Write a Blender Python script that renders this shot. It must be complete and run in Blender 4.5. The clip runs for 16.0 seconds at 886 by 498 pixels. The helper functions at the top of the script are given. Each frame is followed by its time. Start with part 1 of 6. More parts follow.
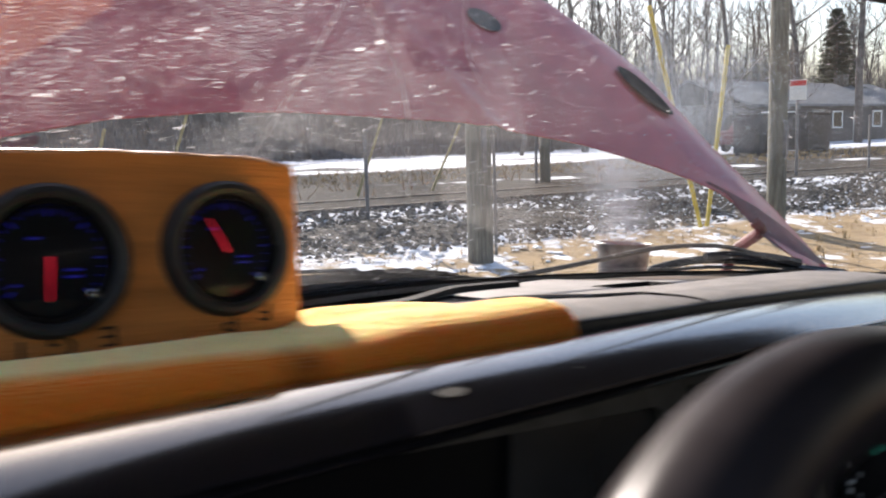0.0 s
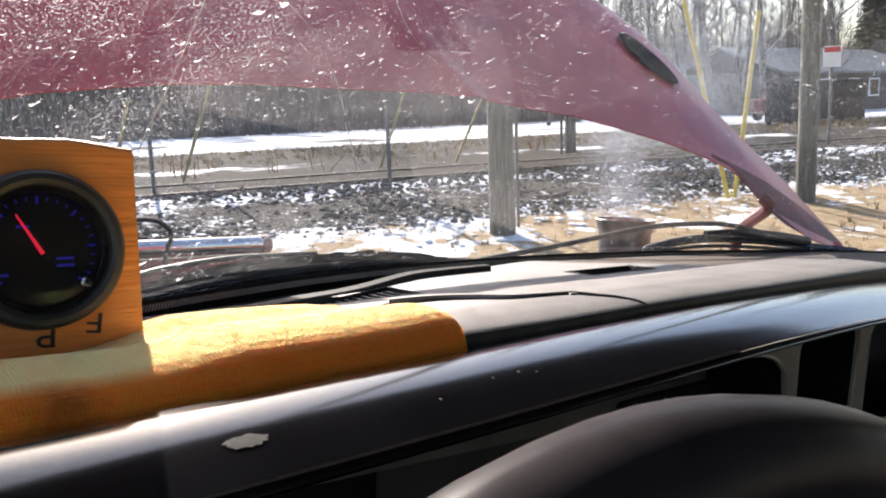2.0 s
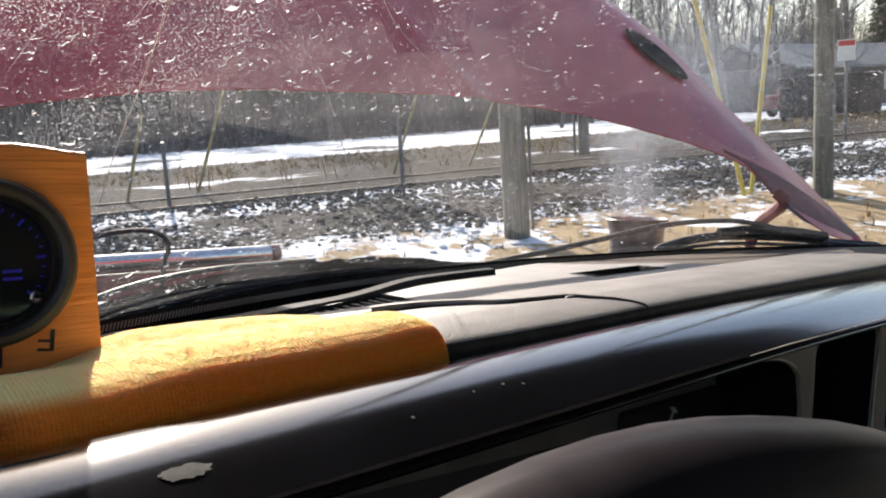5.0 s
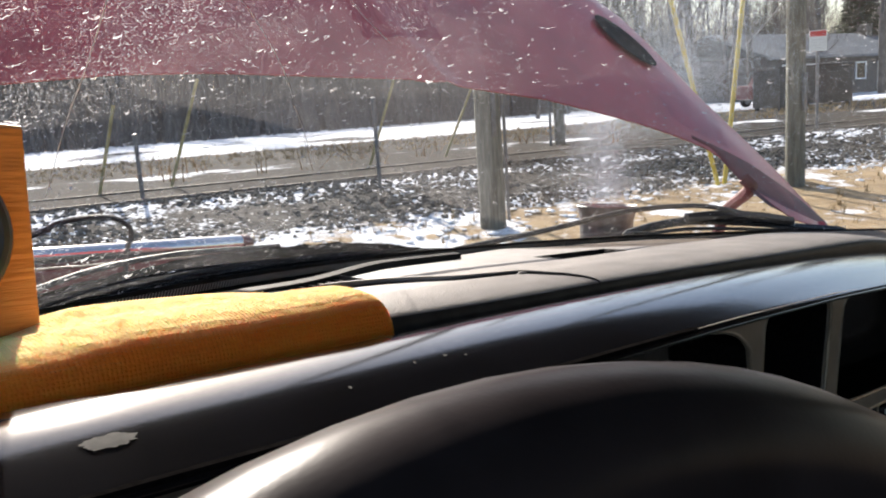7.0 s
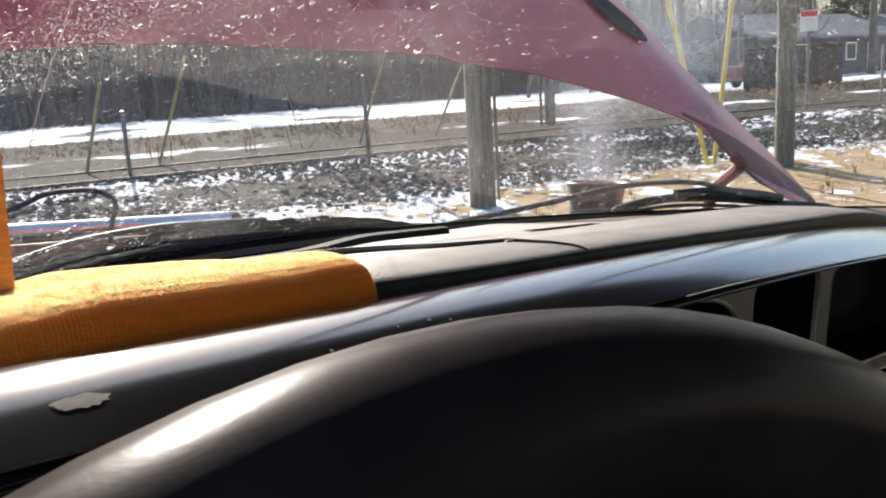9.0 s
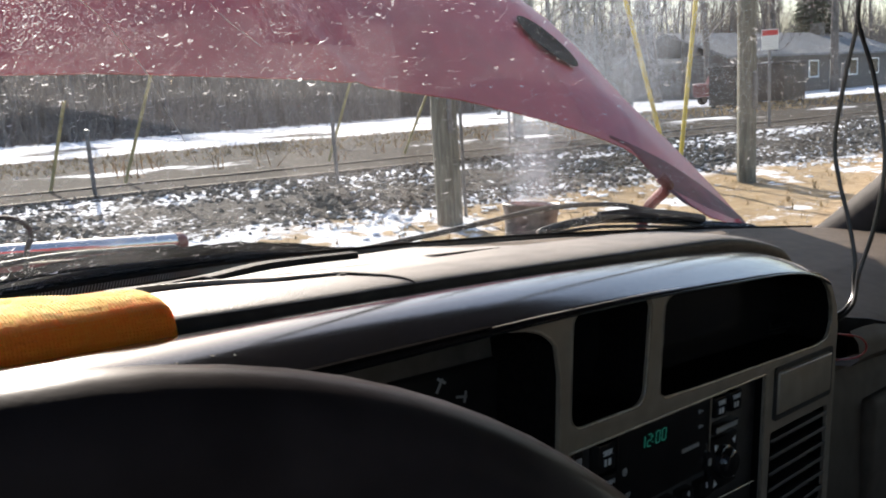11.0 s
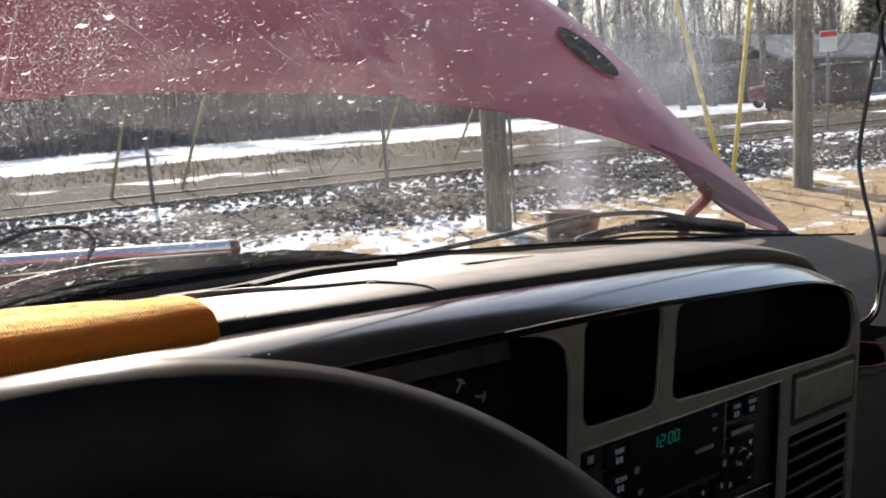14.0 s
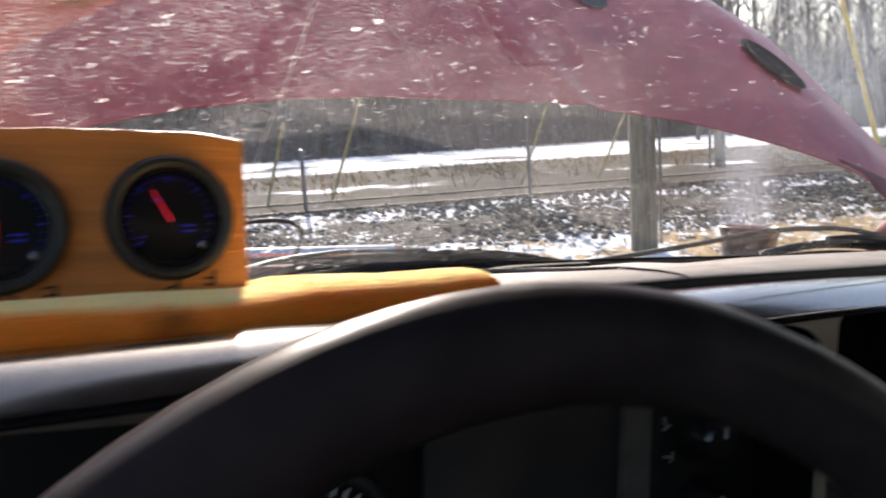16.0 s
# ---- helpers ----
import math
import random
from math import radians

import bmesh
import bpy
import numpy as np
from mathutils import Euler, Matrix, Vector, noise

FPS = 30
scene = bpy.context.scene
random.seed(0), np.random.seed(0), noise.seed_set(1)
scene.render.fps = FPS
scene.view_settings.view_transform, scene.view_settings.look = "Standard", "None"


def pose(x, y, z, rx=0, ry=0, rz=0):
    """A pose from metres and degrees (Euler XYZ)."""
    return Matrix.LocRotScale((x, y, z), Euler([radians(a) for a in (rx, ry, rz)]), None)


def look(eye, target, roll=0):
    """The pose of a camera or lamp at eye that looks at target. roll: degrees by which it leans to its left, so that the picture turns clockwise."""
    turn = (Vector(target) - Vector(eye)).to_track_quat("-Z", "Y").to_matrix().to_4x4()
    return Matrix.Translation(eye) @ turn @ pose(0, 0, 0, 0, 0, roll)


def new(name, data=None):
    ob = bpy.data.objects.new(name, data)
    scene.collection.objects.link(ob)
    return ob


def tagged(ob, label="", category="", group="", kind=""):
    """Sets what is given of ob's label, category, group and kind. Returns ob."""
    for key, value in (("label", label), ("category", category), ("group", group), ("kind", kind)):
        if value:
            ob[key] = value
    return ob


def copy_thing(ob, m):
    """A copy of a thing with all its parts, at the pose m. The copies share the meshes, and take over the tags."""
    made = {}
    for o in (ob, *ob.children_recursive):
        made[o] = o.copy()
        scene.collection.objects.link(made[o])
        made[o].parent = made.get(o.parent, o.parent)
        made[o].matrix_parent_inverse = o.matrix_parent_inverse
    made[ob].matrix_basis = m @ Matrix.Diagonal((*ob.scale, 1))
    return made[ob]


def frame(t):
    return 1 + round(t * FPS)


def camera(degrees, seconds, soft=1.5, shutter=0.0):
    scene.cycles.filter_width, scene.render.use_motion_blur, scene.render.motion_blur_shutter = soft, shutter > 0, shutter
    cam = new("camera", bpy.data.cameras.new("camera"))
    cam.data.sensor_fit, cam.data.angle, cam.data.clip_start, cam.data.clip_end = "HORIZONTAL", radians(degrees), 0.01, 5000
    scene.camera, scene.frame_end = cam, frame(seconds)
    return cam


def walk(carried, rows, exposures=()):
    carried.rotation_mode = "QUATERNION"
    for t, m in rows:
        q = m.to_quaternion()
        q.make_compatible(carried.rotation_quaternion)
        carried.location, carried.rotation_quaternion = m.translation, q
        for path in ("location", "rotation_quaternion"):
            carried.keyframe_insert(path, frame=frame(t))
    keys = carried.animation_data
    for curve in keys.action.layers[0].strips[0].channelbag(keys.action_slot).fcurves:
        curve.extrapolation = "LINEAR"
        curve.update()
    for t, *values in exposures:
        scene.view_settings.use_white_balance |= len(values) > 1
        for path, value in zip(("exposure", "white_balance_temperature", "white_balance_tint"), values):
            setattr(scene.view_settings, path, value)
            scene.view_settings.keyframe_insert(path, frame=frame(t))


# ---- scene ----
cam = camera(57.3, 16.0, 2.0, 0.4)
PATH = [
    (0, (-0.153, 0.208, 1.606), (0.542, 2.064, 1.34), -1.9),
    (0.3, (-0.229, 0.238, 1.609), (0.467, 2.093, 1.337), -1.7),
    (0.5, (-0.187, 0.23, 1.61), (0.52, 2.081, 1.337), -1.1),
    (1, (-0.125, 0.216, 1.612), (0.565, 2.071, 1.325), -0.8),
    (1.5, (-0.09, 0.224, 1.608), (0.559, 2.089, 1.295), -1.7),
    (2, (-0.064, 0.246, 1.607), (0.562, 2.116, 1.272), -2.2),
    (2.5, (-0.053, 0.258, 1.606), (0.547, 2.135, 1.27), -2.4),
    (3, (-0.049, 0.269, 1.603), (0.53, 2.157, 1.282), -2.9),
    (3.5, (-0.049, 0.27, 1.6), (0.513, 2.163, 1.287), -3.2),
    (4, (-0.046, 0.267, 1.601), (0.52, 2.16, 1.29), -3.5),
    (6.5, (-0.035, 0.266, 1.595), (0.595, 2.134, 1.256), -3.8),
    (7, (-0.029, 0.264, 1.592), (0.611, 2.128, 1.247), -3.9),
    (7.5, (-0.022, 0.266, 1.594), (0.623, 2.125, 1.234), -3.9),
    (8, (-0.027, 0.266, 1.591), (0.62, 2.124, 1.229), -3.8),
    (8.5, (-0.03, 0.267, 1.586), (0.619, 2.122, 1.217), -3.5),
    (9, (-0.026, 0.268, 1.585), (0.631, 2.115, 1.189), -3.6),
    (9.5, (-0.004, 0.264, 1.584), (0.695, 2.096, 1.188), -4.2),
    (10, (0.018, 0.251, 1.59), (0.742, 2.074, 1.198), -4.5),
    (12.5, (0.04, 0.201, 1.596), (0.741, 2.048, 1.278), -2.3),
    (13, (0.041, 0.199, 1.599), (0.724, 2.049, 1.271), -2.6),
    (13.5, (0.04, 0.196, 1.598), (0.683, 2.059, 1.255), -3.3),
    (14, (0.038, 0.186, 1.601), (0.647, 2.062, 1.263), -4.2),
    (14.5, (0.041, 0.188, 1.596), (0.626, 2.07, 1.255), -4.6),
    (15, (0.038, 0.189, 1.598), (0.609, 2.074, 1.252), -5.1),
    (15.5, (0.036, 0.19, 1.596), (0.527, 2.1, 1.263), -5.2),
    (15.8, (0.003, 0.197, 1.599), (0.367, 2.139, 1.289), -4.0),
    (16, (-0.038, 0.171, 1.592), (0.251, 2.13, 1.316), -3.3),
]

EXPOSURES = [(0.0, 1.32, 6730, 17), (0.5, 1.65, 6780, 17), (1.0, 1.67, 6730, 17), (2.5, 1.34, 6680, 15), (3.5, 1.21, 6730, 14), (6.5, 1.25, 6780, 14), (10.0, 1.38, 6780, 13), (12.5, 1.25, 6930, 15), (15.0, 1.25, 6980, 15), (16.0, 1.47, 6930, 17)]
walk(cam, [(t, look(eye, target, roll)) for t, eye, target, roll in PATH], EXPOSURES)

# ---- light ----
SUN_DIR = Vector((-0.034, 0.894, 0.447)).normalized()
world = bpy.data.worlds.new("sky")
scene.world = world
world.use_nodes = True
wn = world.node_tree
sky = wn.nodes.new("ShaderNodeTexSky")
sky.sky_type = "NISHITA"
sky.sun_disc = False
sky.sun_elevation = math.asin(SUN_DIR.z)
sky.sun_rotation = math.atan2(SUN_DIR.x, SUN_DIR.y)
sky.air_density, sky.dust_density, sky.ozone_density = 1.0, 1.6, 1.5
wn.links.new(sky.outputs[0], wn.nodes["Background"].inputs[0])
wn.nodes["Background"].inputs[1].default_value = 0.115
sun_data = bpy.data.lights.new("sun", "SUN")
sun_data.energy, sun_data.angle, sun_data.color = 4.9, radians(0.55), (1.0, 0.95, 0.87)
sun = new("sun", sun_data)
sun.matrix_world = look((0, 0, 30), Vector((0, 0, 30)) - SUN_DIR)

# ---- materials ----


def mat(name, base, rough=0.6, metal=0.0, vary=0.25, scale=30.0, bump=0.0, bscale=200.0, second=None, coat=0.0, spec=0.5, detail=6.0, big=0.0, bigscale=4.0, stretch=None):
    m = bpy.data.materials.new(name)
    m.use_nodes = True
    nt = m.node_tree
    p = nt.nodes["Principled BSDF"]
    p.inputs["Roughness"].default_value, p.inputs["Metallic"].default_value = rough, metal
    p.inputs["Coat Weight"].default_value, p.inputs["Specular IOR Level"].default_value = coat, spec
    co = nt.nodes.new("ShaderNodeTexCoord")
    mp = nt.nodes.new("ShaderNodeMapping")
    if stretch:
        mp.inputs["Scale"].default_value = stretch
    nt.links.new(co.outputs["Object"], mp.inputs[0])
    n = nt.nodes.new("ShaderNodeTexNoise")
    n.inputs["Scale"].default_value, n.inputs["Detail"].default_value = scale, detail
    nt.links.new(mp.outputs[0], n.inputs["Vector"])
    r = nt.nodes.new("ShaderNodeValToRGB")
    dark = second or tuple(c * (1 - vary) for c in base)
    light = tuple(min(1, c * (1 + vary)) for c in base) if not second else base
    r.color_ramp.elements[0].color, r.color_ramp.elements[1].color = (*dark, 1), (*light, 1)
    r.color_ramp.elements[0].position, r.color_ramp.elements[1].position = 0.35, 0.65
    nt.links.new(n.outputs[0], r.inputs[0])
    colour = r.outputs[0]
    if big:
        nb = nt.nodes.new("ShaderNodeTexNoise")
        nb.inputs["Scale"].default_value, nb.inputs["Detail"].default_value = bigscale, 4
        nt.links.new(mp.outputs[0], nb.inputs["Vector"])
        hs = nt.nodes.new("ShaderNodeMix")
        hs.data_type, hs.blend_type = "RGBA", "MULTIPLY"
        rb = nt.nodes.new("ShaderNodeMapRange")
        rb.inputs[1].default_value, rb.inputs[2].default_value = 0.3, 0.7
        rb.inputs[3].default_value, rb.inputs[4].default_value = 1 - big, 1 + big
        nt.links.new(nb.outputs[0], rb.inputs[0])
        hs.inputs[0].default_value = 1.0
        nt.links.new(colour, hs.inputs[6])
        nt.links.new(rb.outputs[0], hs.inputs[7])
        colour = hs.outputs[2]
        rr = nt.nodes.new("ShaderNodeMapRange")
        rr.inputs[3].default_value, rr.inputs[4].default_value = max(0.05, rough - 0.05), min(1, rough + 0.05)
        nt.links.new(nb.outputs[0], rr.inputs[0])
        nt.links.new(rr.outputs[0], p.inputs["Roughness"])
    nt.links.new(colour, p.inputs["Base Color"])
    if bump:
        nb2 = nt.nodes.new("ShaderNodeTexNoise")
        nb2.inputs["Scale"].default_value, nb2.inputs["Detail"].default_value = bscale, 3
        nt.links.new(mp.outputs[0], nb2.inputs["Vector"])
        b = nt.nodes.new("ShaderNodeBump")
        b.inputs["Strength"].default_value, b.inputs["Distance"].default_value = bump, 0.6 / bscale
        nt.links.new(nb2.outputs[0], b.inputs["Height"])
        nt.links.new(b.outputs[0], p.inputs["Normal"])
    return m


def glow(name, colour, strength):
    m = bpy.data.materials.new(name)
    m.use_nodes = True
    p = m.node_tree.nodes["Principled BSDF"]
    p.inputs["Base Color"].default_value = (*[c * 0.12 for c in colour], 1)
    p.inputs["Emission Color"].default_value, p.inputs["Emission Strength"].default_value = (*colour, 1), strength
    return m


def pane_material(name, dirt=0.0):
    """Thin glass: clear, with a Fresnel gloss; dirt adds dust, smears and dried drops that scatter the daylight."""
    m = bpy.data.materials.new(name)
    m.use_nodes = True
    nt = m.node_tree
    nt.nodes.remove(nt.nodes["Principled BSDF"])
    out = nt.nodes["Material Output"]
    clear, gloss, fres, mix = (nt.nodes.new("ShaderNode" + k) for k in ("BsdfTransparent", "BsdfGlossy", "LayerWeight", "MixShader"))
    clear.inputs[0].default_value = (0.95, 0.97, 0.96, 1)
    gloss.inputs["Roughness"].default_value = 0.02
    power, level = nt.nodes.new("ShaderNodeMath"), nt.nodes.new("ShaderNodeMath")
    power.operation, level.operation = "POWER", "MULTIPLY_ADD"
    power.inputs[1].default_value, level.inputs[1].default_value, level.inputs[2].default_value = 3.0, 0.6, (0.085 if dirt else 0.014)
    nt.links.new(fres.outputs["Facing"], power.inputs[0])
    nt.links.new(power.outputs[0], level.inputs[0])
    nt.links.new(level.outputs[0], mix.inputs[0])
    nt.links.new(clear.outputs[0], mix.inputs[1])
    nt.links.new(gloss.outputs[0], mix.inputs[2])
    last = mix.outputs[0]
    if dirt:
        co = nt.nodes.new("ShaderNodeTexCoord")

        def chain(scale, lo, hi, a, b, vor=False, stretch=(1, 1, 1)):
            mp = nt.nodes.new("ShaderNodeMapping")
            mp.inputs["Scale"].default_value = stretch
            nt.links.new(co.outputs["Object"], mp.inputs[0])
            if vor:
                t = nt.nodes.new("ShaderNodeTexVoronoi")
                t.inputs["Scale"].default_value = scale
            else:
                t = nt.nodes.new("ShaderNodeTexNoise")
                t.inputs["Scale"].default_value, t.inputs["Detail"].default_value = scale, 5
            nt.links.new(mp.outputs[0], t.inputs["Vector"])
            r = nt.nodes.new("ShaderNodeMapRange")
            r.inputs[1].default_value, r.inputs[2].default_value, r.inputs[3].default_value, r.inputs[4].default_value = lo, hi, a, b
            nt.links.new(t.outputs[0], r.inputs[0])
            return r.outputs[0]

        def op(kind, x, y):
            k = nt.nodes.new("ShaderNodeMath")
            k.operation = kind
            for i, v in enumerate((x, y)):
                if isinstance(v, float):
                    k.inputs[i].default_value = v
                else:
                    nt.links.new(v, k.inputs[i])
            return k.outputs[0]
        warp = nt.nodes.new("ShaderNodeTexNoise")
        warp.inputs["Scale"].default_value = 190.0
        nt.links.new(co.outputs["Object"], warp.inputs["Vector"])
        bent = nt.nodes.new("ShaderNodeMix")
        bent.data_type, bent.blend_type = "RGBA", "LINEAR_LIGHT"
        bent.inputs[0].default_value = 0.004
        flat = nt.nodes.new("ShaderNodeMapping")
        flat.inputs["Scale"].default_value = (0.62, 1.0, 1.0)
        nt.links.new(co.outputs["Object"], flat.inputs[0])
        nt.links.new(flat.outputs[0], bent.inputs[6])
        nt.links.new(warp.outputs[1], bent.inputs[7])

        def flecks(scale, size, share, crescent=0.0):
            t = nt.nodes.new("ShaderNodeTexVoronoi")
            t.inputs["Scale"].default_value = scale
            nt.links.new(bent.outputs[2], t.inputs["Vector"])
            sep = nt.nodes.new("ShaderNodeSeparateColor")
            nt.links.new(t.outputs["Color"], sep.inputs[0])
            limit = op("MULTIPLY_ADD", sep.outputs[1], size * 0.8)
            limit.node.inputs[2].default_value = size * 0.5
            inside = op("MULTIPLY", op("LESS_THAN", t.outputs["Distance"], limit), op("LESS_THAN", sep.outputs[0], share))
            if crescent:
                # only the lower rim of a dried drop stays white
                rim = nt.nodes.new("ShaderNodeVectorMath")
                rim.operation = "DISTANCE"
                at = nt.nodes.new("ShaderNodeVectorMath")
                at.operation = "SUBTRACT"
                nt.links.new(bent.outputs[2], at.inputs[0])
                at.inputs[1].default_value = (-0.25 * crescent / scale, -0.68 * crescent / scale, 0.72 * crescent / scale)
                nt.links.new(at.outputs[0], rim.inputs[0])
                nt.links.new(t.outputs["Position"], rim.inputs[1])
                k = op("GREATER_THAN", op("MULTIPLY", rim.outputs["Value"], scale), limit)
                inside = op("MULTIPLY", inside, k)
            return inside
        def lines(angle, fine, lo, hi, amount):
            """Fine wiper scratches: noise drawn out along one direction of the glass."""
            c, q = math.cos(radians(angle)), math.sin(radians(angle))
            pair = []
            for vec, k in (((c, -0.50 * q, 0.45 * q), fine), ((-q, -0.50 * c, 0.45 * c), fine * 0.012)):
                dot = nt.nodes.new("ShaderNodeVectorMath")
                dot.operation = "DOT_PRODUCT"
                nt.links.new(co.outputs["Object"], dot.inputs[0])
                dot.inputs[1].default_value = tuple(k * x for x in vec)
                pair.append(dot.outputs["Value"])
            at = nt.nodes.new("ShaderNodeCombineXYZ")
            nt.links.new(pair[0], at.inputs[0])
            nt.links.new(pair[1], at.inputs[1])
            t = nt.nodes.new("ShaderNodeTexNoise")
            t.inputs["Scale"].default_value, t.inputs["Detail"].default_value = 1.0, 2
            nt.links.new(at.outputs[0], t.inputs["Vector"])
            r = nt.nodes.new("ShaderNodeMapRange")
            r.inputs[1].default_value, r.inputs[2].default_value, r.inputs[3].default_value, r.inputs[4].default_value = lo, hi, 0.0, amount
            nt.links.new(t.outputs[0], r.inputs[0])
            return r.outputs[0]
        film = chain(3.0, 0.3, 0.7, 0.002, 0.007)
        smear = chain(60.0, 0.54, 0.75, 0.0, 0.012, stretch=(1.0, 1.0, 0.35))
        drops = op("MULTIPLY", flecks(105.0, 0.27, 0.10, 0.13), chain(7.0, 0.40, 0.60, 0.15, 0.8))
        drops = op("ADD", drops, op("MULTIPLY", flecks(210.0, 0.30, 0.22, 0.13), chain(9.0, 0.38, 0.62, 0.2, 0.8)))
        frost = op("MULTIPLY", chain(950.0, 0.53, 0.64, 0.0, 0.30), chain(14.0, 0.38, 0.68, 0.15, 1.0))
        fine = op("MULTIPLY", flecks(420.0, 0.30, 0.40, 0.12), chain(25.0, 0.40, 0.60, 0.1, 0.6))
        scratches = op("MULTIPLY", op("ADD", lines(-32.0, 900.0, 0.66, 0.74, 0.20), lines(28.0, 1100.0, 0.67, 0.75, 0.20)), chain(5.0, 0.42, 0.60, 0.1, 1.0))
        # dirtier on the driver's side, where the wiper never reaches
        place = nt.nodes.new("ShaderNodeSeparateXYZ")
        nt.links.new(co.outputs["Object"], place.inputs[0])

        def from_side(left, right):
            k = nt.nodes.new("ShaderNodeMapRange")
            k.inputs[1].default_value, k.inputs[2].default_value, k.inputs[3].default_value, k.inputs[4].default_value = -0.40, 0.15, left, right
            nt.links.new(place.outputs[0], k.inputs[0])
            return k.outputs[0]
        amount = op("ADD", op("ADD", film, smear), op("ADD", op("MULTIPLY", op("ADD", drops, fine), from_side(2.1, 0.85)), op("MULTIPLY", op("ADD", frost, scratches), from_side(1.9, 0.25))))
        scatter, dust, both, mix2 = (nt.nodes.new("ShaderNode" + k) for k in ("BsdfTranslucent", "BsdfDiffuse", "MixShader", "MixShader"))
        scatter.inputs[0].default_value = (0.8, 0.8, 0.8, 1)
        dust.inputs[0].default_value = (0.7, 0.68, 0.65, 1)
        both.inputs[0].default_value = 0.4
        nt.links.new(scatter.outputs[0], both.inputs[1])
        nt.links.new(dust.outputs[0], both.inputs[2])
        nt.links.new(op("MULTIPLY", amount, dirt), mix2.inputs[0])
        nt.links.new(last, mix2.inputs[1])
        nt.links.new(both.outputs[0], mix2.inputs[2])
        last = mix2.outputs[0]
    nt.links.new(last, out.inputs[0])
    return m


PAD = mat("dash_pad_plastic", (0.185, 0.168, 0.153), 0.55, spec=0.5, vary=0.14, scale=40, bump=0.6, bscale=850, big=0.12, bigscale=7)
BAR = mat("bar_vinyl", (0.008, 0.008, 0.010), 0.12, spec=0.9, coat=0.6, vary=0.2, scale=25, bump=0.04, bscale=1200)
BAR.node_tree.nodes["Principled BSDF"].inputs["Coat Roughness"].default_value = 0.10
SCUFF = mat("scuffed_vinyl", (0.062, 0.058, 0.048), 0.8, vary=0.3, scale=300)
BEZEL = mat("bezel_plastic", (0.24, 0.195, 0.148), 0.40, vary=0.12, scale=60, bump=0.2, bscale=900, big=0.1, bigscale=8)
BEZELEDGE = mat("glossy_bezel_edge", (0.24, 0.195, 0.145), 0.22, vary=0.25, scale=90, big=0.2, bigscale=20)
DIMPRINT = mat("faded_legend", (0.26, 0.26, 0.25), 0.6, vary=0.2)
SLAT = mat("worn_vent_slat", (0.085, 0.080, 0.073), 0.5, vary=0.2, scale=90)
TEETH = mat("pale_seal_teeth", (0.80, 0.80, 0.77), 0.6, vary=0.1)
BLACK = mat("black_plastic", (0.030, 0.028, 0.027), 0.5, spec=0.25, vary=0.3, scale=80, bump=0.1, bscale=700)
PANEL = mat("dull_panel_plastic", (0.085, 0.075, 0.066), 0.6, spec=0.25, vary=0.2, scale=60, bump=0.2, bscale=900)
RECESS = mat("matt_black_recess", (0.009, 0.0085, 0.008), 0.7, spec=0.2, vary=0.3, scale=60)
# gloss-free black that stands in for shade on the strip and recess walls
EDGING = mat("flat_black", (0.006, 0.0055, 0.0055), 1.0, spec=0.0, vary=0.3, scale=400)
GLOSSBLACK = mat("glossy_black_plastic", (0.013, 0.012, 0.012), 0.16, vary=0.3, scale=60)
WHEEL = mat("wheel_leatherette", (0.027, 0.0228, 0.0240), 0.30, spec=0.07, vary=0.2, scale=40, bump=0.04, bscale=900, big=0.15, bigscale=10)
TRIM = mat("cab_trim_plastic", (0.120, 0.099, 0.080), 0.6, vary=0.12, scale=50, bump=0.35, bscale=800, big=0.1)
SIDETRIM = mat("brown_side_trim", (0.090, 0.069, 0.051), 0.7, spec=0.2, vary=0.14, scale=50, bump=0.4, bscale=800, big=0.12, bigscale=7)
PILLAR = mat("pillar_trim", (0.034, 0.029, 0.026), 0.75, spec=0.25, vary=0.15, scale=60, bump=0.3, bscale=700)
FABRIC = mat("headliner_fabric", (0.03, 0.028, 0.03), 0.95, vary=0.25, scale=400, bump=0.4, bscale=900)
RUBBER = mat("rubber", (0.018, 0.018, 0.019), 0.55, vary=0.25, scale=120, bump=0.15, bscale=500)
WETRUBBER = mat("wet_cowl_plastic", (0.014, 0.017, 0.020), 0.22, vary=0.4, scale=60, bump=0.5, bscale=160, big=0.3, bigscale=20)
PAINT = mat("faded_maroon_paint", (0.50, 0.056, 0.064), 0.42, vary=0.10, scale=18, bump=0.05, bscale=300, big=0.14, bigscale=3, coat=0.12)
# maroon darkened by the shade of the hood's turned edge; also the hinge arm
FOLD = mat("dark_maroon", (0.13, 0.022, 0.030), 0.6, vary=0.3, scale=14, big=0.3, bigscale=6)
REDPAINT = mat("red_paint", (0.12, 0.016, 0.018), 0.35, vary=0.15, scale=20, coat=0.3)
CHROME = mat("polished_metal", (0.62, 0.63, 0.65), 0.14, 1.0, vary=0.08, scale=30, big=0.1)
STEEL = mat("dull_steel", (0.20, 0.20, 0.20), 0.5, 0.9, vary=0.3, scale=40, bump=0.2, bscale=150, big=0.25, bigscale=15)
SOOT = mat("soot", (0.01, 0.01, 0.01), 0.95, vary=0.3)
WIRE = mat("wire_insulation", (0.012, 0.012, 0.012), 0.3, vary=0.2)
REDWIRE = mat("red_wire_insulation", (0.35, 0.03, 0.02), 0.4, vary=0.1)
INK = mat("marker_ink", (0.012, 0.011, 0.010), 0.7, vary=0.2)
PRINT = mat("printed_legend", (0.6, 0.6, 0.58), 0.6, vary=0.1)
DIALFACE = mat("dial_face", (0.003, 0.003, 0.004), 0.6, spec=0.2, vary=0.2)
LCD = mat("cluster_lens", (0.030, 0.028, 0.0265), 0.25, vary=0.2, scale=12)
